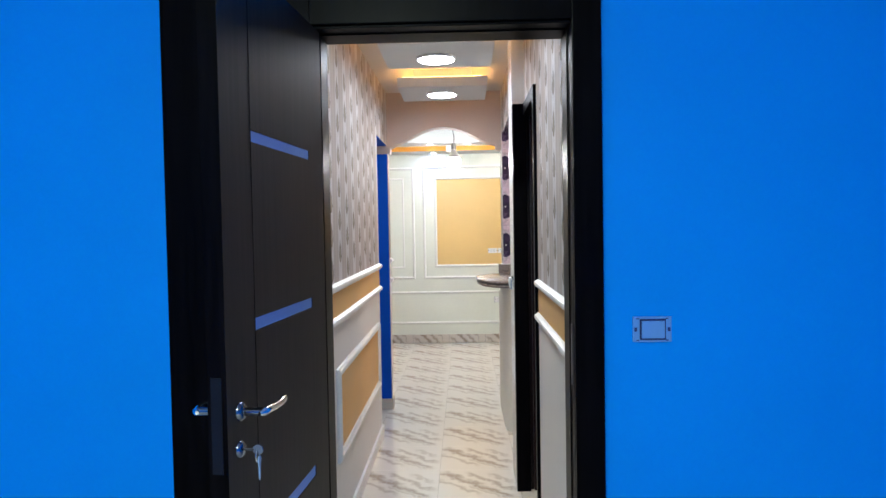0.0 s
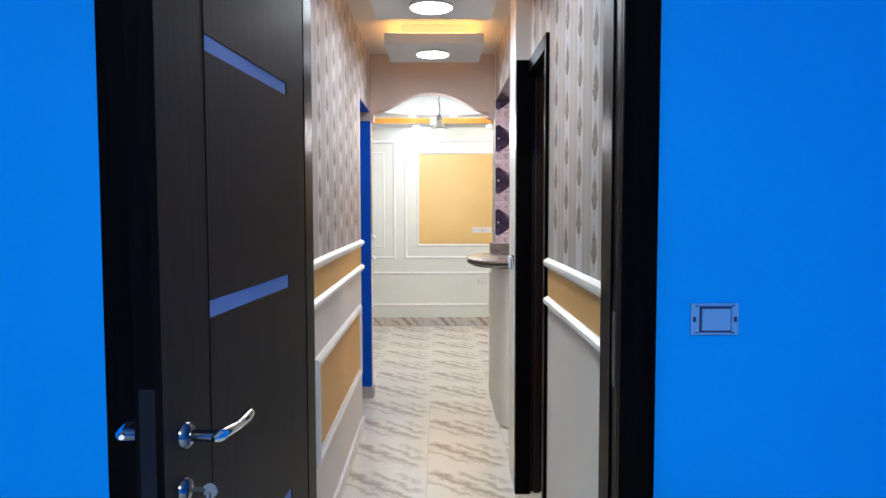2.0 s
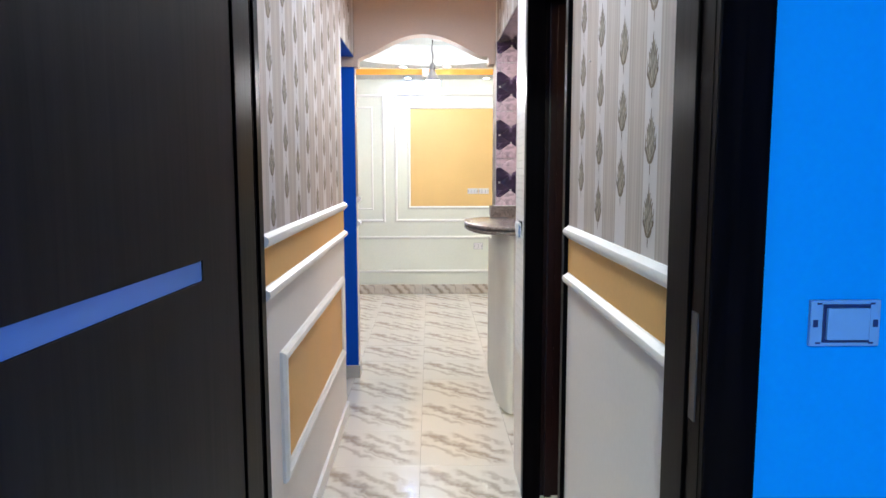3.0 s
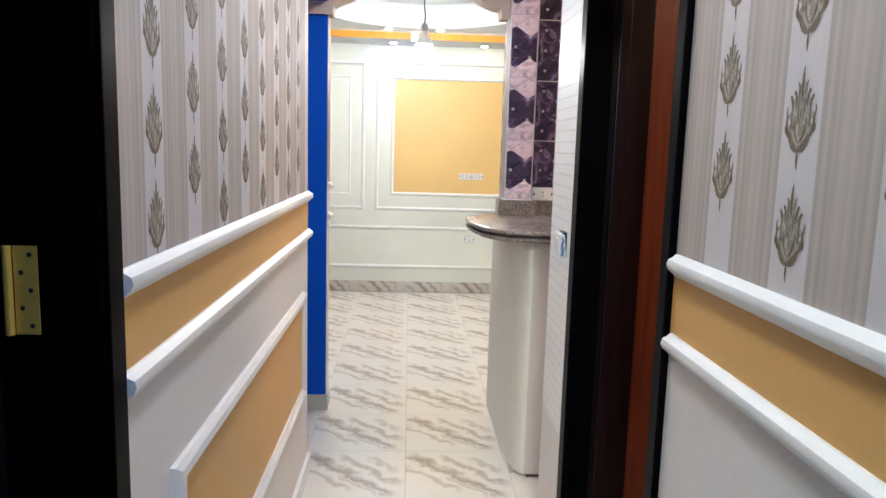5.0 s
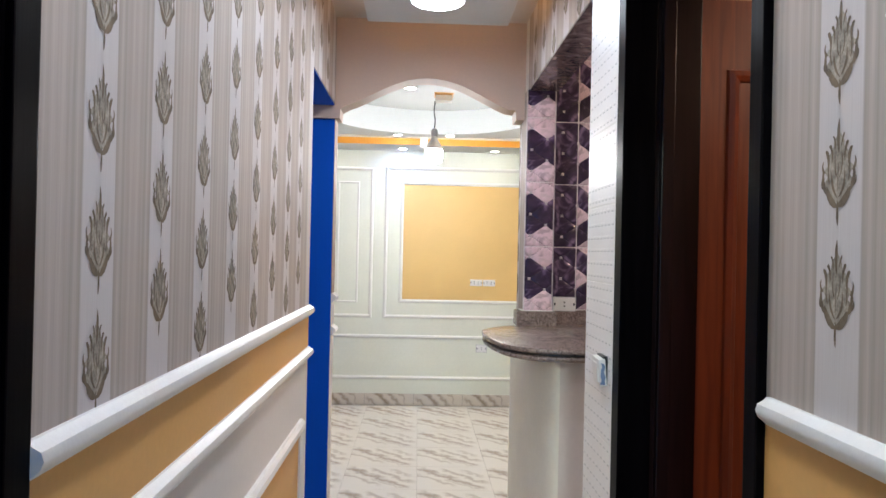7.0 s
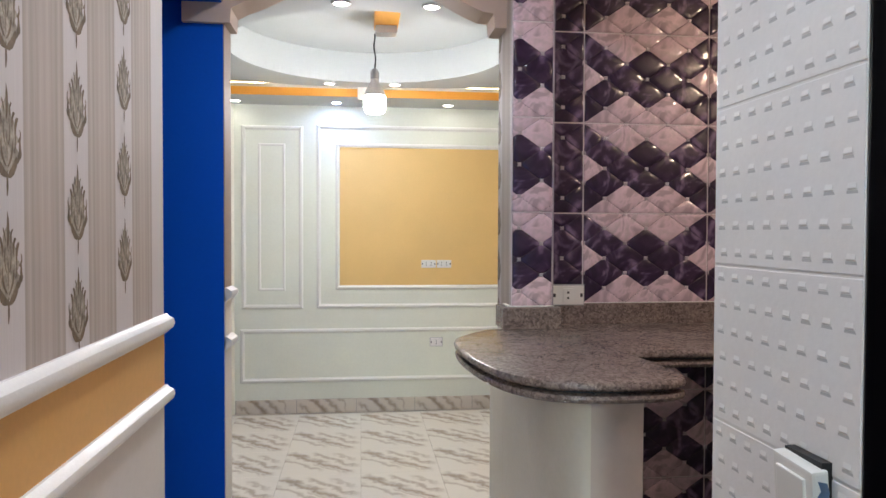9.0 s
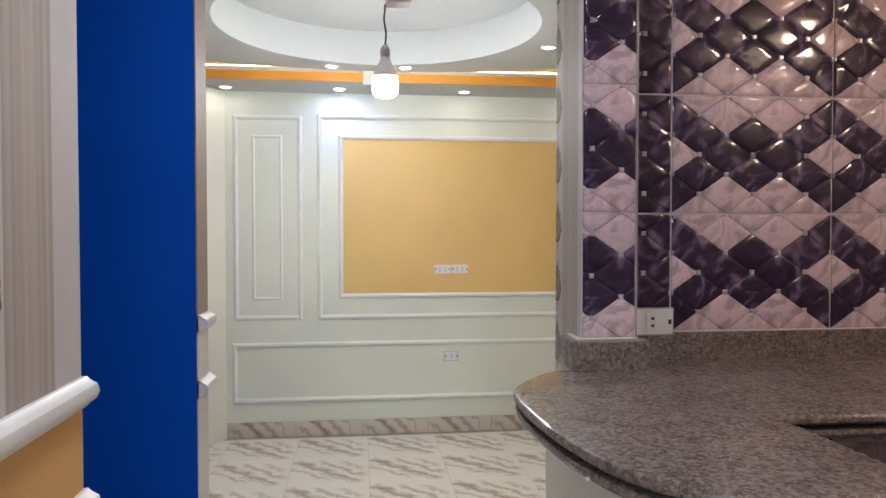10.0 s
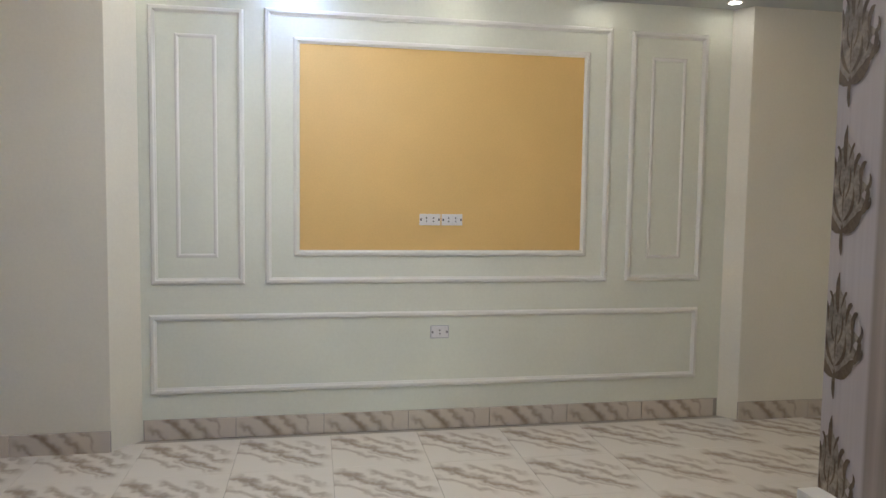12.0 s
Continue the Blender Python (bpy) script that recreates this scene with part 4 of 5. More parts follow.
def socket(name, x, y, z, w, h, facing, kind, shell="plastic"):
    """A wall plate: facing is the wall's outward normal; kind is socket, double, or switch."""
    p = empty(name, x, y, z)
    rot = {"-y": 0, "-x": -90, "+x": 90}[facing]
    p.rotation_euler = (0, 0, radians(rot))
    bpy.context.view_layer.update()

    def add_part(n, b, m, label=""):
        o = part(n, b, m, p, label)
        return o
    add_part("plate", slab(-w / 2, w / 2, -0.008, 0.0, -h / 2, h / 2, bevel=0.002), M[shell])
    if kind == "socket":
        # Slightly larger grey slab gives the plate its shadow outline.
        add_part("rim", slab(-w / 2 - 0.004, w / 2 + 0.004, -0.004, 0.0, -h / 2 - 0.004, h / 2 + 0.004, bevel=0.001), M["grey_plastic"], "grey back rim that stands in for the plate's shadow")
    if kind == "switch" and shell == "blue_bounce_plastic":
        # Raised navy slab draws the shade in the seam round the rocker.
        add_part("bezel", slab(-w * 0.33, w * 0.35, -0.0095, -0.008, -h * 0.42, h * 0.42, bevel=0.001), M["navy_plastic"], "navy slab drawn as the shaded gap round the rocker")
        add_part("rocker", slab(-w * 0.29, w * 0.31, -0.0165, -0.0095, -h * 0.345, h * 0.345, bevel=0.002), M[shell])
        for sx in (-1, 1):
            for sz in (-1, 1):
                add_part("clip_slot", slab(sx * w * 0.38 - 0.004, sx * w * 0.38 + 0.004, -0.0085, -0.0075, sz * h * 0.43 - 0.0015, sz * h * 0.43 + 0.0015), M["navy_plastic"], "small dark clip slot")
    elif kind == "switch":
        add_part("bezel", slab(-w * 0.34, w * 0.34, -0.011, -0.008, -h * 0.36, h * 0.36, bevel=0.001), M["grey_plastic"])
        add_part("rocker", slab(-w * 0.31, 0.008, -0.0165, -0.011, -h * 0.30, h * 0.30, bevel=0.002), M[shell])
        add_part("rocker", slab(0.010, w * 0.31, -0.0145, -0.011, -h * 0.30, h * 0.30, bevel=0.002), M[shell])
    else:
        for cx in ((-w * 0.17, w * 0.17) if kind == "double" else (0.0,)):
            add_part("insert", slab(cx - 0.017, cx + 0.017, -0.0105, -0.008, -h * 0.36, h * 0.36, bevel=0.001), M[shell])
            for dz in (-0.009, 0.009):
                add_part("pin_hole", slab(cx - 0.0035, cx + 0.0035, -0.0112, -0.0100, dz - 0.0035, dz + 0.0035), M["black"], "dark pin hole")
    for sx in (-1, 1):
        add_part("screw", slab(sx * w * 0.43 - 0.004, sx * w * 0.43 + 0.004, -0.0095, -0.008, -0.006, 0.006, bevel=0.001), M["navy_plastic" if shell == "blue_bounce_plastic" else "dark_steel"], "dark screw")
    tagged(p, {"socket": "white plastic wall socket with round pin holes", "double": "white double wall socket on a gold panel", "switch": "pale plastic light switch with two rockers"}[kind],
           "switch" if kind == "switch" else "socket")
    return p


socket("light_switch", 0.600, BLUE_FACE, 1.146, 0.112, 0.074, "-y", "switch", "blue_bounce_plastic")
socket("wall_socket", 0.563, 5.694, 1.178, 0.106, 0.062, "-y", "socket")
sw = empty("light_switch", 0.3245, 4.067, 1.136)
sw.rotation_euler = (0, 0, radians(-90))
# black slab stands for the shade behind the loose plate
part("gap_shade", slab(-0.029, 0.029, -0.010, 0.003, -0.034, 0.0335), M["black"], sw, "black slab drawn as the shaded gap behind a loose plate")
tilt = part("plate", slab(-0.032, 0.032, -0.020, -0.003, -0.036, 0.030, bevel=0.003), M["plastic"], sw)
tilt.rotation_euler = (radians(6), radians(3), 0)
part("rocker", slab(-0.022, 0.022, -0.0235, -0.0195, -0.026, 0.020, bevel=0.002), M["plastic"], tilt)
film_bm = bmesh.new()
cols = [[film_bm.verts.new((0.0325 + 0.004 * math.sin(5 * k) + 0.007 * u + 0.006 * k / 7, -0.017 + 0.008 * u - 0.003 * math.sin(3 * k + u), 0.018 - 0.010 * k)) for u in (0, 0.5, 1)] for k in range(6)]
for a, b in zip(cols, cols[1:]):
    for i in range(2):
        film_bm.faces.new((a[i], a[i + 1], b[i + 1], b[i]))
bmesh.ops.solidify(film_bm, geom=film_bm.faces[:], thickness=0.0008)
part("protective_film", film_bm, M["blue_film"], sw, "pale blue film peeling off the plate", True)
tagged(sw, "loose white switch plate with peeling blue film on tiles", "switch")

# hanging warm bulb of the kitchen
def hanging_bulb(x, y, z, ceiling, glow_key, label, rose=True, r=0.058):
    p = empty("pendant_bulb", x, y, z)
    off(part("diffuser", lathe([(0.0, z - 0.075), (r * 0.72, z - 0.072), (r * 0.96, z - 0.055), (r, z - 0.03), (r * 0.98, z + 0.018), (r * 0.97, z + 0.020)], 32, (x, y)), M[glow_key], smooth=True, label="lit diffuser"), p)
    off(part("bulb_body", lathe([(r * 0.97, z + 0.0205), (r * 0.90, z + 0.045), (r * 0.55, z + 0.085), (r * 0.38, z + 0.105), (r * 0.36, z + 0.118)], 32, (x, y)), M["plastic"], smooth=True), p)
    off(part("lamp_holder", lathe([(0.0, z + 0.118), (0.024, z + 0.118), (0.025, z + 0.150), (0.019, z + 0.168), (0.010, z + 0.178), (0.0, z + 0.178)], 20, (x, y)), M["grey_plastic"], smooth=True, label="grey lamp holder"), p)
    pts = [(x + 0.012 * math.sin(7 * t) * t * (1 - t) * 2, y, z + 0.176 + (ceiling - z - 0.176) * t) for t in [i / 12 for i in range(13)]]
    off(part("cord", tube(pts, 0.0042, 8), M["black"], label="black cord"), p)
    tagged(p, label, "pendant bulb")
    return p


hanging_bulb(1.75, 4.50, 2.26, CEIL, "bulb_warm", "warm lit bulb on a black cord in the kitchen")
structure(part("wall_bath_front", slab(RIGHT + 0.12, 2.6, 2.33, 2.45, -0.006, ROOF), M["tan_tile"]), "tan tiled bathroom wall", "wall")
bt = structure(part("wall_bath_tiles", slab(0.52, 2.6, 4.150, 4.164, 0.0, CEIL), M["grout"]), "bed of tan tiles on the bathroom wall", "wall")
bath_tile = None
for i in range(8):
    for k in range(10):
        m = Matrix.Translation((0.60 + 0.2 * i, 4.149, 0.13 + 0.25 * k))
        if bath_tile is None:
            bath_tile = part("wall_tile", slab(-0.098, 0.098, -0.005, 0.002, -0.123, 0.123), M["tan_tile"], bt)
            bath_tile.matrix_basis = m
        else:
            share("wall_tile", bath_tile, m, bt)
hanging_bulb(1.35, 3.05, 2.24, CEIL, "bulb_bath", "warm lit bulb in the bathroom")

# ---- doors ----
def frame_posts(parent, boxes, name):
    for b in boxes:
        off(part(name, slab(*b, bevel=0.003), M["frame"]), parent)


# main doorway of the blue room
d1 = empty("door_1", 0.0, 2.26, 0.0)
frame_posts(d1, [(0.371, 0.39, 2.186, 2.352, 0.0, 2.066), (-0.400, -0.372, 2.186, 2.352, 0.0, 2.066), (-0.372, 0.371, 2.186, 2.352, 2.039, 2.066)], "jamb")
frame_posts(d1, [(0.3665, 0.371, 2.245, 2.352, 0.0, 2.039), (-0.372, -0.367, 2.245, 2.352, 0.0, 2.039), (-0.367, 0.366, 2.245, 2.352, 2.0345, 2.039)], "door_stop")
frame_posts(d1, [(0.372, 0.456, 2.170, 2.20, 0.0, 2.139), (-0.470, -0.384, 2.170, 2.20, 0.0, 2.139), (-0.384, 0.372, 2.170, 2.20, 2.047, 2.139)], "casing")
frame_posts(d1, [(0.373, 0.396, 2.33, 2.350, 0.0, 2.121), (-0.46, -0.376, 2.33, 2.350, 0.0, 2.121), (-0.376, 0.373, 2.33, 2.350, 2.041, 2.121)], "inner_casing")
frame_posts(d1, [(-0.824, -0.474, 2.176, 2.20, 0.0, 2.26)], "side_panel")
off(part("strike_plate", slab(0.3685, 0.3715, 2.205, 2.232, 0.98, 1.16, bevel=0.0008), M["dark_steel"], label="worn dark strike plate"), d1)
tagged(d1, "black-brown wooden door frame in the blue wall", "door frame", kind="structure")

# its open leaf, built along -y from the hinge and then turned a little
leaf = empty("room_door", -0.362, 2.205, 0.0)
leaf.rotation_euler = (0, 0, radians(-4.1))
LW = 0.735
bpy.context.view_layer.update()


def lp(n, b, m, label="", smooth=False, under=None):
    return part(n, b, m, under or leaf, label, smooth)


# stiles, rails and slots: the leaf keeps real slots for its glass strips
slots = [(0.765, 0.797), (1.238, 1.267), (1.648, 1.674)]
ys = (-0.575, -0.135)
zs = [0.012] + [v for s in slots for v in s] + [2.033]
boxes = [(-0.040, 0.0, -LW, ys[0], 0.012, 2.033), (-0.040, 0.0, ys[1], 0.0, 0.012, 2.033)]
for i in range(0, len(zs), 2):
    boxes.append((-0.040, 0.0, ys[0], ys[1], zs[i], zs[i + 1]))
lp("door_panel", slabs(*boxes), M["door"])
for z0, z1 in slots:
    lp("glass_strip", slab(-0.030, -0.002, ys[0] + 0.001, ys[1] - 0.001, z0 + 0.001, z1 - 0.001), M["frost_reflection"], "frosted glass strip with a blue reflection in its colour")
lp("groove_line", slab(-0.001, 0.0008, ys[0] - 0.001, ys[0] + 0.001, 0.02, 2.0), M["frame"], "thin upright groove line")
lp("edge_band", slab(-0.0395, -0.0005, -LW - 0.0012, -LW, 0.013, 2.032), M["frame"], "near-black leaf edge")
lp("lock_plate", slab(-0.032, -0.010, -LW - 0.0026, -LW, 0.98, 1.17, bevel=0.0006), M["navy_steel"], "dark steel lock face plate")


def round_x(bm_profile, y, z, side):
    b = lathe(bm_profile, 28)
    bmesh.ops.rotate(b, verts=b.verts, cent=(0, 0, 0), matrix=Euler((0, radians(90 * side), 0)).to_matrix())
    bmesh.ops.translate(b, verts=b.verts, vec=(0.0 if side > 0 else -0.040, y, z))
    return b


for side in (1, -1):
    x0 = 0.0 if side > 0 else -0.040
    handle = lp("lever_handle", tube([(x0 + side * d, y, z) for d, y, z in ((0.046, -0.684, 1.087), (0.050, -0.676, 1.088), (0.054, -0.655, 1.089), (0.057, -0.625, 1.087), (0.058, -0.595, 1.087), (0.060, -0.582, 1.090), (0.060, -0.570, 1.092), (0.060, -0.564, 1.092))],
                                     [0.004, 0.0085, 0.0085, 0.0075, 0.0075, 0.0085, 0.007, 0.003], 14), M["chrome"], "chrome lever handle", True)
    part("neck", tube([(x0 + side * 0.006, -0.672, 1.088), (x0 + side * 0.030, -0.672, 1.088), (x0 + side * 0.050, -0.672, 1.088)], [0.009, 0.0085, 0.0095], 14), M["chrome_reflecting_dark"], handle, smooth=True)
    part("rosette", round_x([(0.0, 0.010), (0.014, 0.010), (0.019, 0.006), (0.020, 0.0)], -0.672, 1.088, side), M["chrome_reflecting_dark"], handle, smooth=True)
    part("key_rosette", round_x([(0.0, 0.009), (0.012, 0.009), (0.017, 0.005), (0.018, 0.0)], -0.678, 1.012, side), M["chrome_reflecting_dark"], handle, smooth=True)
def round_y(x, y, z):
    """A round key head that stands upright in the lock."""
    b = lathe([(0.0, -0.0012), (0.0105, -0.0012), (0.0115, 0.0), (0.0105, 0.0012), (0.0, 0.0012)], 20)
    bmesh.ops.rotate(b, verts=b.verts, cent=(0, 0, 0), matrix=Euler((radians(90), 0, 0)).to_matrix())
    bmesh.ops.translate(b, verts=b.verts, vec=(x + 0.008, y, z))
    return b


key = empty("door_key", -0.42, 1.53, 1.0)
key.matrix_basis = leaf.matrix_basis @ Matrix.Translation((0.0, -0.678, 1.012))
part("blade", slab(0.004, 0.030, -0.003, 0.003, -0.002, 0.002), M["dark_steel"], key)
part("bow", round_y(0.030, 0.0, 0.0), M["chrome_reflecting_dark"], key, smooth=True)
part("key_ring", tube([(0.036, 0.002 + 0.010 * math.sin(k * math.pi / 8), -0.014 - 0.012 * math.cos(k * math.pi / 8)) for k in range(17)], 0.0013, 6), M["chrome"], key, "thin bright key ring", True)
part("spare_key", prism([(0.008 + 0.009 * math.cos(k * math.pi / 6), -0.024 + 0.009 * math.sin(k * math.pi / 6)) for k in range(-2, 9)] + [(0.004, -0.062), (0.008, -0.066), (0.0115, -0.062)], 0.0370, 0.0388, axis="X"), M["blue_film"], key, "blue-tinted hanging spare key")
tagged(key, "steel key in the door lock with a spare hanging", "key")
tagged(leaf, "open dark-stained door with narrow frosted glass strips", "door")

# left side door: frame in the corridor wall, leaf swung into the dark room
d2 = empty("door_2", LEFT, 2.75, 0.0)
frame_posts(d2, [(LEFT - 0.135, LEFT + 0.004, 3.045, 3.06, 0.0, 2.06), (LEFT - 0.135, LEFT + 0.004, 2.40, 2.415, 0.0, 2.06), (LEFT - 0.135, LEFT + 0.004, 2.415, 3.045, 2.04, 2.06)], "jamb")
frame_posts(d2, [(LEFT, LEFT + 0.012, 3.053, 3.103, 0.0, 2.13), (LEFT, LEFT + 0.018, 2.352, 2.408, 0.0, 2.13), (LEFT, LEFT + 0.018, 2.408, 3.053, 2.048, 2.13)], "casing")
off(part("hinge_plate", slab(-0.650, -0.618, 3.0435, 3.0452, 1.125, 1.247, bevel=0.0006), M["brass"], label="brass hinge plate"), d2)
off(part("hinge_knuckle", tube([(-0.656, 3.040, 1.125), (-0.656, 3.040, 1.247)], 0.006, 10), M["brass"], label="brass hinge knuckle"), d2)
for k in range(5):
    off(part("hinge_screw", lathe([(0.0, 0.0), (0.0035, 0.0)], 8), M["black"], label="dark screw head"), d2).matrix_basis = Matrix.Translation((-0.628 - 0.012 * (k % 2), 3.0430, 1.137 + 0.0245 * k)) @ Euler((radians(90), 0, 0)).to_matrix().to_4x4()
tagged(d2, "black-brown door frame with a brass hinge", "door frame", kind="structure")
l2 = empty("side_door", -0.665, 3.05, 0.0)
off(part("door_panel", slab(-1.30, -0.664, 3.046, 3.086, 0.012, 2.035, bevel=0.002), M["door"]), l2)
tagged(l2, "dark-stained door swung open into an unlit room", "door")

# right side door to the bathroom
d3 = empty("door_3", RIGHT, 3.74, 0.0)
off(part("jamb", slabs((RIGHT - 0.002, RIGHT + 0.135, 3.430, 3.456, 0.0, 2.06), bevel=0.003), M["frame"]), d3)
off(part("jamb", slabs((RIGHT - 0.060, RIGHT + 0.116, 3.980, 3.9995, 0.0, 2.06), bevel=0.003), M["jamb_maroon"], label="dark maroon jamb"), d3)
off(part("jamb", slabs((RIGHT - 0.002, RIGHT + 0.125, 3.456, 3.980, 2.04, 2.06), bevel=0.003), M["frame"]), d3)
frame_posts(d3, [(RIGHT - 0.018, RIGHT, 3.412, 3.454, 0.0, 2.105), (RIGHT - 0.075, RIGHT, 3.945, 3.998, 0.0, 2.105), (RIGHT - 0.018, RIGHT, 3.454, 3.945, 2.045, 2.105)], "casing")
off(part("door_stop", slabs((RIGHT + 0.02, RIGHT + 0.05, 3.962, 3.980, 0.0, 2.04), bevel=0.003), M["jamb_maroon"], label="dark maroon door stop"), d3)
tagged(d3, "glossy black-brown frame of the bathroom door", "door frame", kind="structure")
l3 = empty("bathroom_door", 0.54, 4.0, 0.0)
off(part("door_panel", slab(0.518, 1.02, 4.000, 4.040, 0.012, 2.020, bevel=0.002), M["brown_leaf"]), l3)
off(part("panel_moulding", moulding([(0.60, 4.000, 0.25), (0.96, 4.000, 0.25), (0.96, 4.000, 1.84), (0.60, 4.000, 1.84)], [(-0.015, 0.0), (-0.012, 0.008), (0.0, 0.012), (0.012, 0.006), (0.015, 0.0)], (0, -1, 0)), M["brown_leaf"]), l3)
for z in (0.35, 1.05, 1.75):
    off(part("hinge_knuckle", tube([(0.513, 3.996, z), (0.513, 3.996, z + 0.09)], 0.006, 10), M["steel"], label="pale hinge knuckle"), l3)
tagged(l3, "red-brown wooden door standing open in the bathroom", "door")

# ---- hall beyond the arch ----
structure(part("wall_hall_far", slab(-1.06, 2.14, FAR, FAR + 0.12, -0.006, ROOF), M["hall_white"]), "ivory panelled feature wall of the hall", "wall")
structure(part("wall_hall_far_left", prism([(-2.9, 8.745), (-1.165, 8.745), (-1.055, FAR), (-1.055, FAR + 0.12), (-2.9, FAR + 0.12)], -0.006, ROOF), M["hall_cream"]), "cream wall pier with a slanted return", "wall")
structure(part("wall_hall_far_right", prism([(3.1, 8.80), (3.1, FAR + 0.12), (2.135, FAR + 0.12), (2.135, FAR), (2.205, 8.80)], -0.006, ROOF), M["hall_cream"]), "cream wall pier with a slanted return", "wall")
structure(part("wall_hall_left", slab(-2.9, -2.78, ARCH_FAR, 8.745, -0.006, ROOF), M["hall_cream"]), "cream side wall of the hall", "wall")
structure(part("wall_hall_right", slab(2.98, 3.1, ARCH_FAR, 8.80, -0.006, ROOF), M["hall_cream"]), "cream side wall of the hall", "wall")
structure(part("wall_hall_near", slabs((-2.78, -2.7, 5.72, ARCH_FAR, -0.006, ROOF), (2.72, 2.98, 5.716, ARCH_FAR, -0.006, ROOF), (-0.66, 0.50, ARCH_NEAR + 0.02, ARCH_FAR - 0.02, CEIL + 0.08, ROOF)), M["hall_cream"]), "cream near wall of the hall", "wall")
HM = [(-0.016, 0.0), (-0.016, 0.008), (-0.009, 0.016), (0.004, 0.017), (0.010, 0.010), (0.016, 0.007), (0.016, 0.0)]


SLIM = [(u * 0.62, v * 0.42) for u, v in HM]


def wall_frame(name, x0, x1, z0, z1, label, profile=HM):
    structure(part(name, moulding([(x0, FAR, z0), (x1, FAR, z0), (x1, FAR, z1), (x0, FAR, z1)], profile, (0, -1, 0)), M["ivory_trim"]), label, "wall moulding")


wall_frame("trim_frame_left_outer", -0.985, -0.562, 0.815, 2.163, "tall ivory moulding frame on the feature wall")
wall_frame("trim_frame_left_inner", -0.868, -0.688, 0.945, 2.037, "slim inner ivory moulding frame", SLIM)
wall_frame("trim_frame_middle_outer", -0.428, 1.402, 0.815, 2.178, "wide ivory moulding frame round a gold panel")
wall_frame("trim_frame_gold", -0.286, 1.272, 0.958, 2.042, "ivory moulding edging the gold panel")
wall_frame("trim_frame_right_outer", 1.545, 1.972, 0.818, 2.170, "tall ivory moulding frame on the feature wall")
wall_frame("trim_frame_right_inner", 1.665, 1.852, 0.938, 2.039, "slim inner ivory moulding frame", SLIM)
wall_frame("trim_frame_low", -0.996, 1.967, 0.252, 0.628, "long low ivory moulding frame")
structure(part("trim_gold_panel", slab(-0.286, 1.272, FAR - 0.004, FAR, 0.958, 2.042), M["gold"]), "soft gold painted panel on the feature wall", "wall panel")
socket("wall_socket", 0.410, FAR - 0.004, 1.137, 0.112, 0.060, "-y", "double")
socket("wall_socket", 0.530, FAR - 0.004, 1.137, 0.112, 0.060, "-y", "double")
socket("wall_socket", 0.472, FAR, 0.530, 0.092, 0.062, "-y", "socket")

# skirting of veined tile pieces
sk = structure(part("baseboard_hall", slab(-1.05, 2.13, FAR - 0.004, FAR, 0.0, 0.104), M["grout"]), "veined ceramic skirting along the feature wall", "baseboard")
piece = part("skirting_tile", slab(-0.223, 0.223, -0.008, 0.0, 0.0, 0.104, bevel=0.0015), M["skirting"], sk)
piece.matrix_basis = Matrix.Translation((-0.82, FAR - 0.004, 0))
for i in range(1, 7):
    share("skirting_tile", piece, Matrix.Translation((-0.82 + 0.45 * i, FAR - 0.004, 0)), sk)
for name, x, y in (("baseboard_pier_left", -1.39, 8.745), ("baseboard_pier_right", 2.43, 8.80)):
    b = structure(part(name, slab(x - 0.226, x + 0.226, y - 0.003, y, 0.0, 0.104), M["grout"]), "veined ceramic skirting on a wall pier", "baseboard")
    for i in ((0, -1, -2) if x < 0 else (0, 1)):
        share("skirting_tile", piece, Matrix.Translation((x + 0.45 * i, y - 0.003, 0)), b)

# ceiling of the hall
HALL_TOP, RING, LOW = 2.60, 2.40, 2.337
structure(part("ceiling_hall", slab(-2.9, 3.1, ARCH_FAR, FAR + 0.12, HALL_TOP, HALL_TOP + 0.1), M["hall_ceiling"]), "white upper ceiling of the hall", "ceiling")
structure(part("ceiling_border", slabs((-2.78, 2.98, 8.512, FAR, LOW, HALL_TOP - 0.18), (-2.78, -2.40, ARCH_FAR, 8.512, LOW, HALL_TOP - 0.18), (2.60, 2.98, ARCH_FAR, 8.512, LOW, HALL_TOP - 0.18)), M["hall_ceiling"]),
          "lowered white ceiling border with spots", "ceiling")
structure(part("trim_fascia", slabs((-2.40, 2.60, 8.502, 8.512, LOW, 2.392), (-2.40, -2.392, ARCH_FAR, 8.502, LOW, 2.392), (2.592, 2.60, ARCH_FAR, 8.502, LOW, 2.392)), M["fascia"]), "orange painted ceiling fascia", "trim")
CX, CY, CR = -0.06, 7.52, 0.79
outer = []
for i in range(41):
    x = -2.1 + 4.15 * i / 40
    outer.append((x, 7.30 + 1.175 * math.sqrt(max(0.0, 1 - ((x - CX) / 2.12) ** 2))))
outer = outer + [(2.05, 7.70), (0.96, 7.70)]
steps = 40
a0 = math.asin((7.70 - CY) / 1.05)
outer += [(CX + 1.05 * math.cos(a0 - i / steps * (math.pi + 2 * a0)), CY + 1.05 * math.sin(a0 - i / steps * (math.pi + 2 * a0))) for i in range(1, steps)]
outer += [(-1.08, 7.70), (-2.1, 7.70)]
bm = bmesh.new()
loops = []
ring_in = [(CX + CR * math.cos(-2 * math.pi * i / 72), CY + CR * math.sin(-2 * math.pi * i / 72)) for i in range(72)]
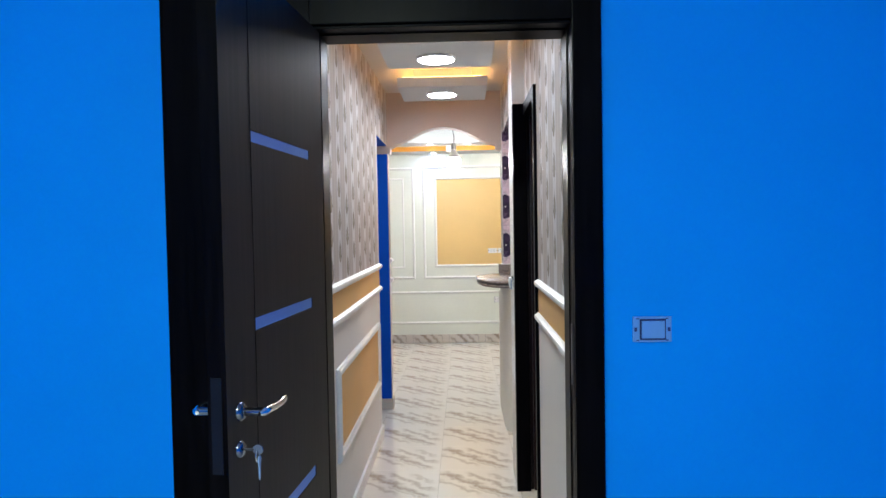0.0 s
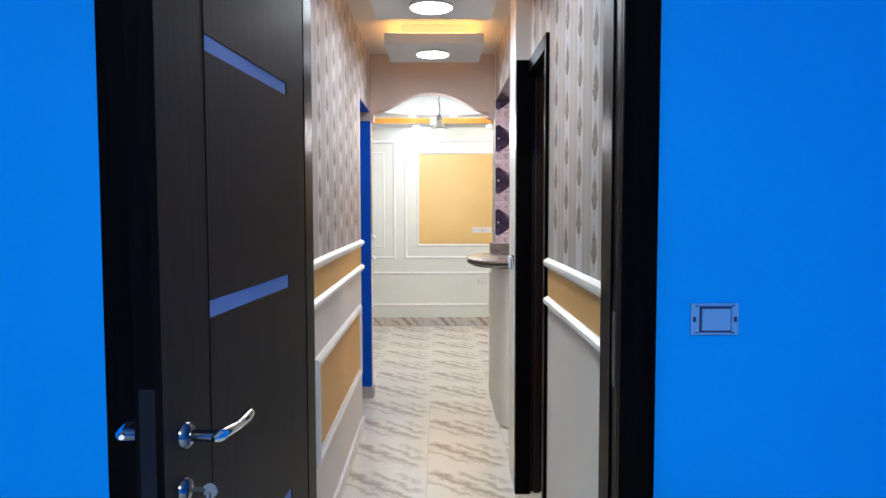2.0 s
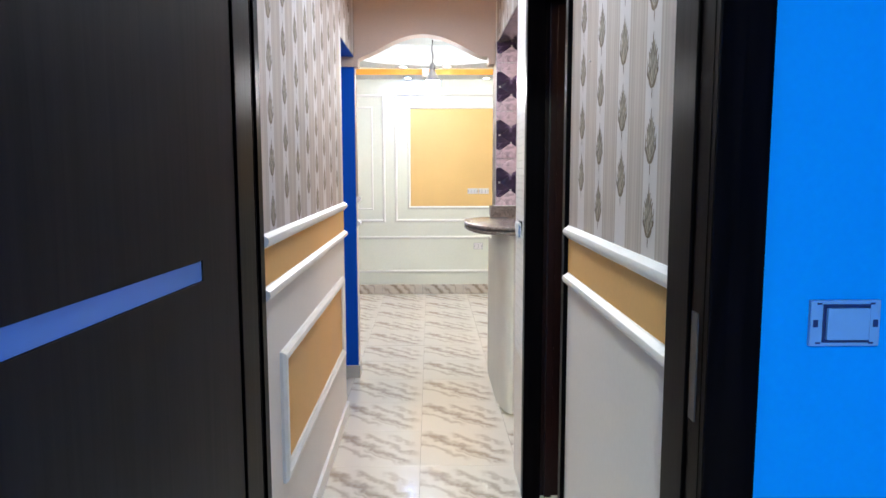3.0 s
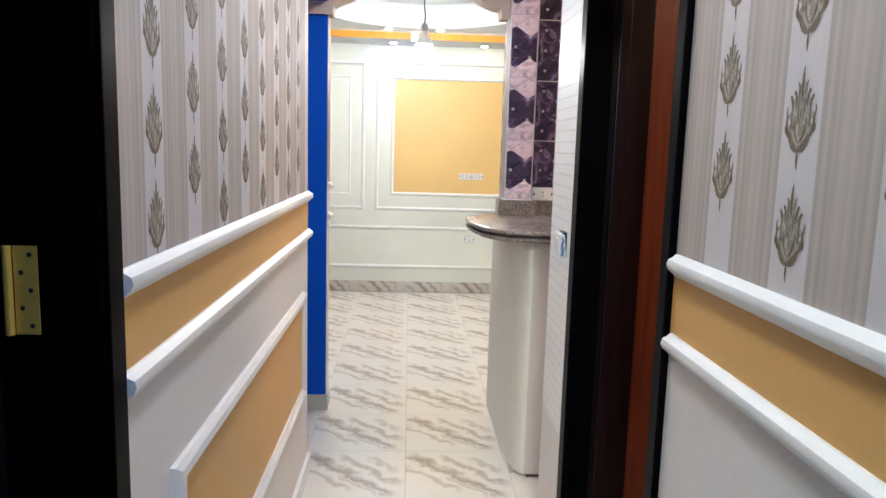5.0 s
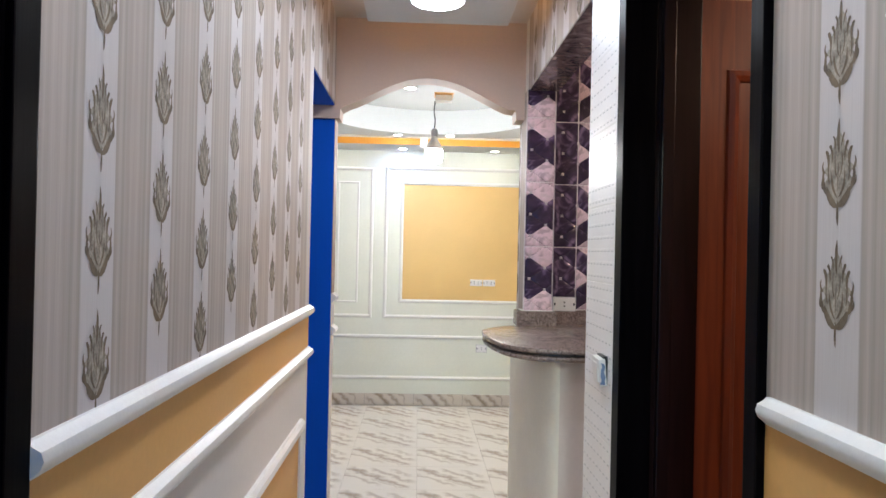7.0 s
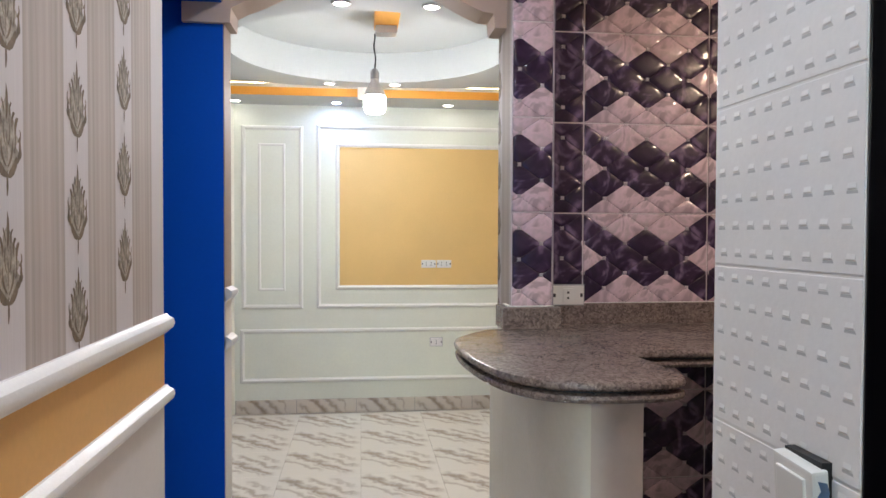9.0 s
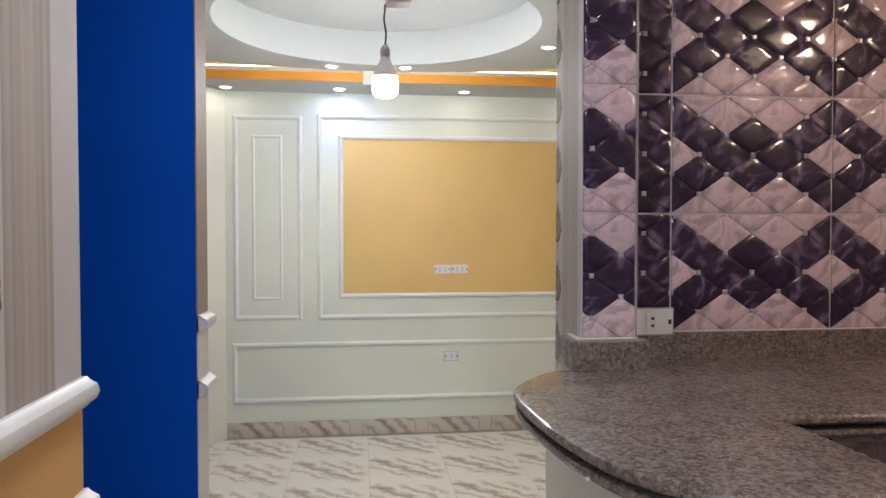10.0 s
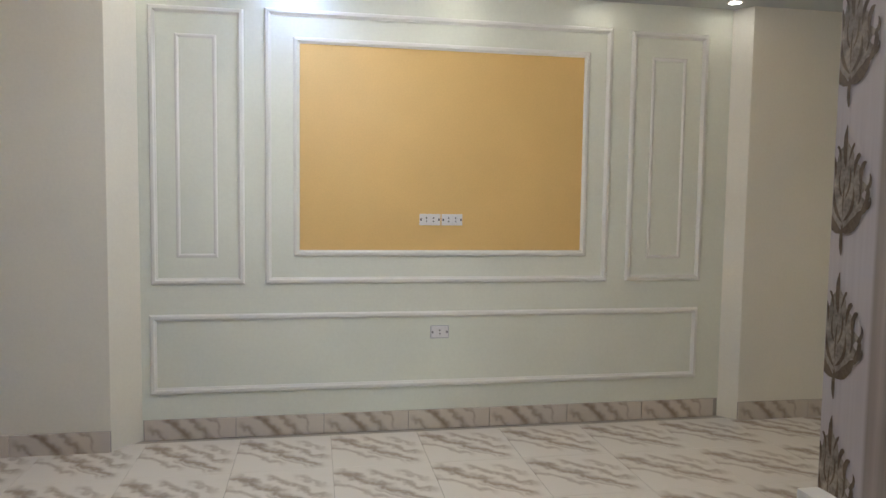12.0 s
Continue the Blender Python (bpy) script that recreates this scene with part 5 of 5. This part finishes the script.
for z in (RING, RING + 0.045):
    lo = [bm.verts.new((x, y, z)) for x, y in outer]
    li = [bm.verts.new((x, y, z)) for x, y in ring_in]
    eo = [bm.edges.new((lo[i], lo[(i + 1) % len(lo)])) for i in range(len(lo))]
    ei = [bm.edges.new((li[i], li[(i + 1) % len(li)])) for i in range(len(li))]
    bmesh.ops.triangle_fill(bm, use_beauty=True, edges=eo + ei)
    loops.append((lo, li))
for a, b in zip(loops[0], loops[1]):
    for i in range(len(a)):
        bm.faces.new((a[i], a[(i + 1) % len(a)], b[(i + 1) % len(b)], b[i]))
bmesh.ops.recalc_face_normals(bm, faces=bm.faces[:])
structure(part("ceiling_ring", bm, M["hall_ceiling"]), "suspended grey-white ceiling panel with a round opening", "ceiling")
structure(part("ceiling_dome", lathe([(CR, RING + 0.0455), (CR, HALL_TOP), (CR + 0.02, HALL_TOP), (CR + 0.02, RING + 0.0455)], 72, (CX, CY)), M["hall_ceiling"], smooth=True), "upright white collar of the round recess", "ceiling")
structure(part("trim_fascia_sides", slabs((-2.1, -1.08, 7.690, 7.6995, RING - 0.004, RING + 0.03), (0.96, 2.05, 7.690, 7.6995, RING - 0.004, RING + 0.03)), M["fascia"]), "orange painted edge of the ceiling panel", "trim")
hs = empty("cove_light", 0.0, 8.55, 2.43)
off(part("light_strip", slab(-2.3, 2.5, 8.530, 8.545, LOW + 0.0835, LOW + 0.090), M["led_hall"], label="peach light strip"), hs)
for sx in (-2.42, 2.61):
    off(part("light_strip", slab(sx, sx + 0.012, 6.2, 8.4, LOW + 0.0835, LOW + 0.090), M["led_hall"], label="peach light strip"), hs)
tagged(hs, "peach light strips hidden behind the ceiling border", "strip light")


def spot(x, y, z, key="spot", r=0.034):
    p = empty("ceiling_spot", x, y, z)
    off(part("trim_ring", lathe([(r, z - 0.0005), (r + 0.011, z - 0.0005), (r + 0.010, z - 0.005), (r, z - 0.007)], 24, (x, y)), M["plastic"], smooth=True), p)
    off(part("lens", lathe([(r, z - 0.004), (r * 0.6, z - 0.0055), (0.0, z - 0.006)], 24, (x, y)), M[key], label="lit lens"), p)
    tagged(p, "small round recessed spot, lit", "ceiling spot", "hall ceiling spots")


for x in (-1.02, 0.54, 1.33, 2.05):
    spot(x, 8.745, LOW)
spot(-0.29, 8.735, LOW, "spot_cool")
for x, y in ((-1.00, 7.83), (-0.325, 8.36), (0.12, 8.355), (0.86, 7.78), (-0.20, 6.63), (0.205, 6.63)):
    spot(x, y, RING)
rose = empty("ceiling_batten", 0.03, 7.5, 2.5)
off(part("block_body", slab(-0.038, 0.098, 6.76, 7.56, 2.545, HALL_TOP, bevel=0.004), M["fascia"]), rose)
off(part("block_base", slab(-0.030, 0.090, 7.447, 7.553, 2.505, 2.545, bevel=0.004), M["plastic"]), rose)
tagged(rose, "orange painted ceiling batten with a white cord block", "ceiling batten")
hanging_bulb(-0.033, 7.5, 2.133, 2.507, "bulb", "bright white bulb hanging on a black cord", r=0.062)
bx = empty("junction_box", -0.10, 8.49, 2.38)
off(part("box_body", slab(-0.135, -0.068, 8.470, 8.5015, 2.315, 2.412, bevel=0.003), M["pedestal"]), bx)
tagged(bx, "small beige junction box on the orange fascia", "junction box")

# hanging bulb of the blue room, behind the walk's start
room_lamp = empty("ceiling_lamp", -0.45, -0.9, ROOF)
off(part("rim", lathe([(0.205, ROOF - 0.001), (0.22, ROOF - 0.001), (0.222, ROOF - 0.03), (0.205, ROOF - 0.035)], 40, (-0.45, -0.9)), M["plastic"], smooth=True), room_lamp)
off(part("diffuser", lathe([(0.205, ROOF - 0.028), (0.200, ROOF - 0.065), (0.170, ROOF - 0.095), (0.10, ROOF - 0.115), (0.0, ROOF - 0.12)], 40, (-0.45, -0.9)), M["bulb_blue"], smooth=True, label="lit diffuser"), room_lamp)
tagged(room_lamp, "round white lamp lit on the blue room ceiling", "ceiling lamp")

# ---- floor tiles ----
TS = 0.455
tile_bm = bmesh.new()
h = TS / 2 - 0.0009
vs = [[tile_bm.verts.new((sx * (h - i), sy * (h - i), z)) for sx, sy in ((-1, -1), (1, -1), (1, 1), (-1, 1))] for i, z in ((0, -0.006), (0, -0.0006), (0.0006, 0.0))]
for a, b in zip(vs, vs[1:]):
    for i in range(4):
        tile_bm.faces.new((a[i], a[(i + 1) % 4], b[(i + 1) % 4], b[i]))
tile_bm.faces.new(vs[-1])
floor_ob = bpy.data.objects["floor"]
tile0 = None
for i in range(-5, 7):
    for j in range(0, 15):
        x, y = -0.11 + TS * (i + 0.5), 2.475 + TS * (j - 0.5)
        inside = (y < 5.9 and (-0.62 - TS / 2 < x < 0.62 + TS / 2 or (4.2 < y and x < 0)) ) or (y >= 5.75 and -2.9 < x < 3.1)
        if not inside or y > FAR + 0.2:
            continue
        m = Matrix.Translation((x, y, 0))
        if tile0 is None:
            tile0 = part("floor_tile", tile_bm, M["tile"], floor_ob)
            tile0.matrix_basis = m
        else:
            share("floor_tile", tile0, m, floor_ob)
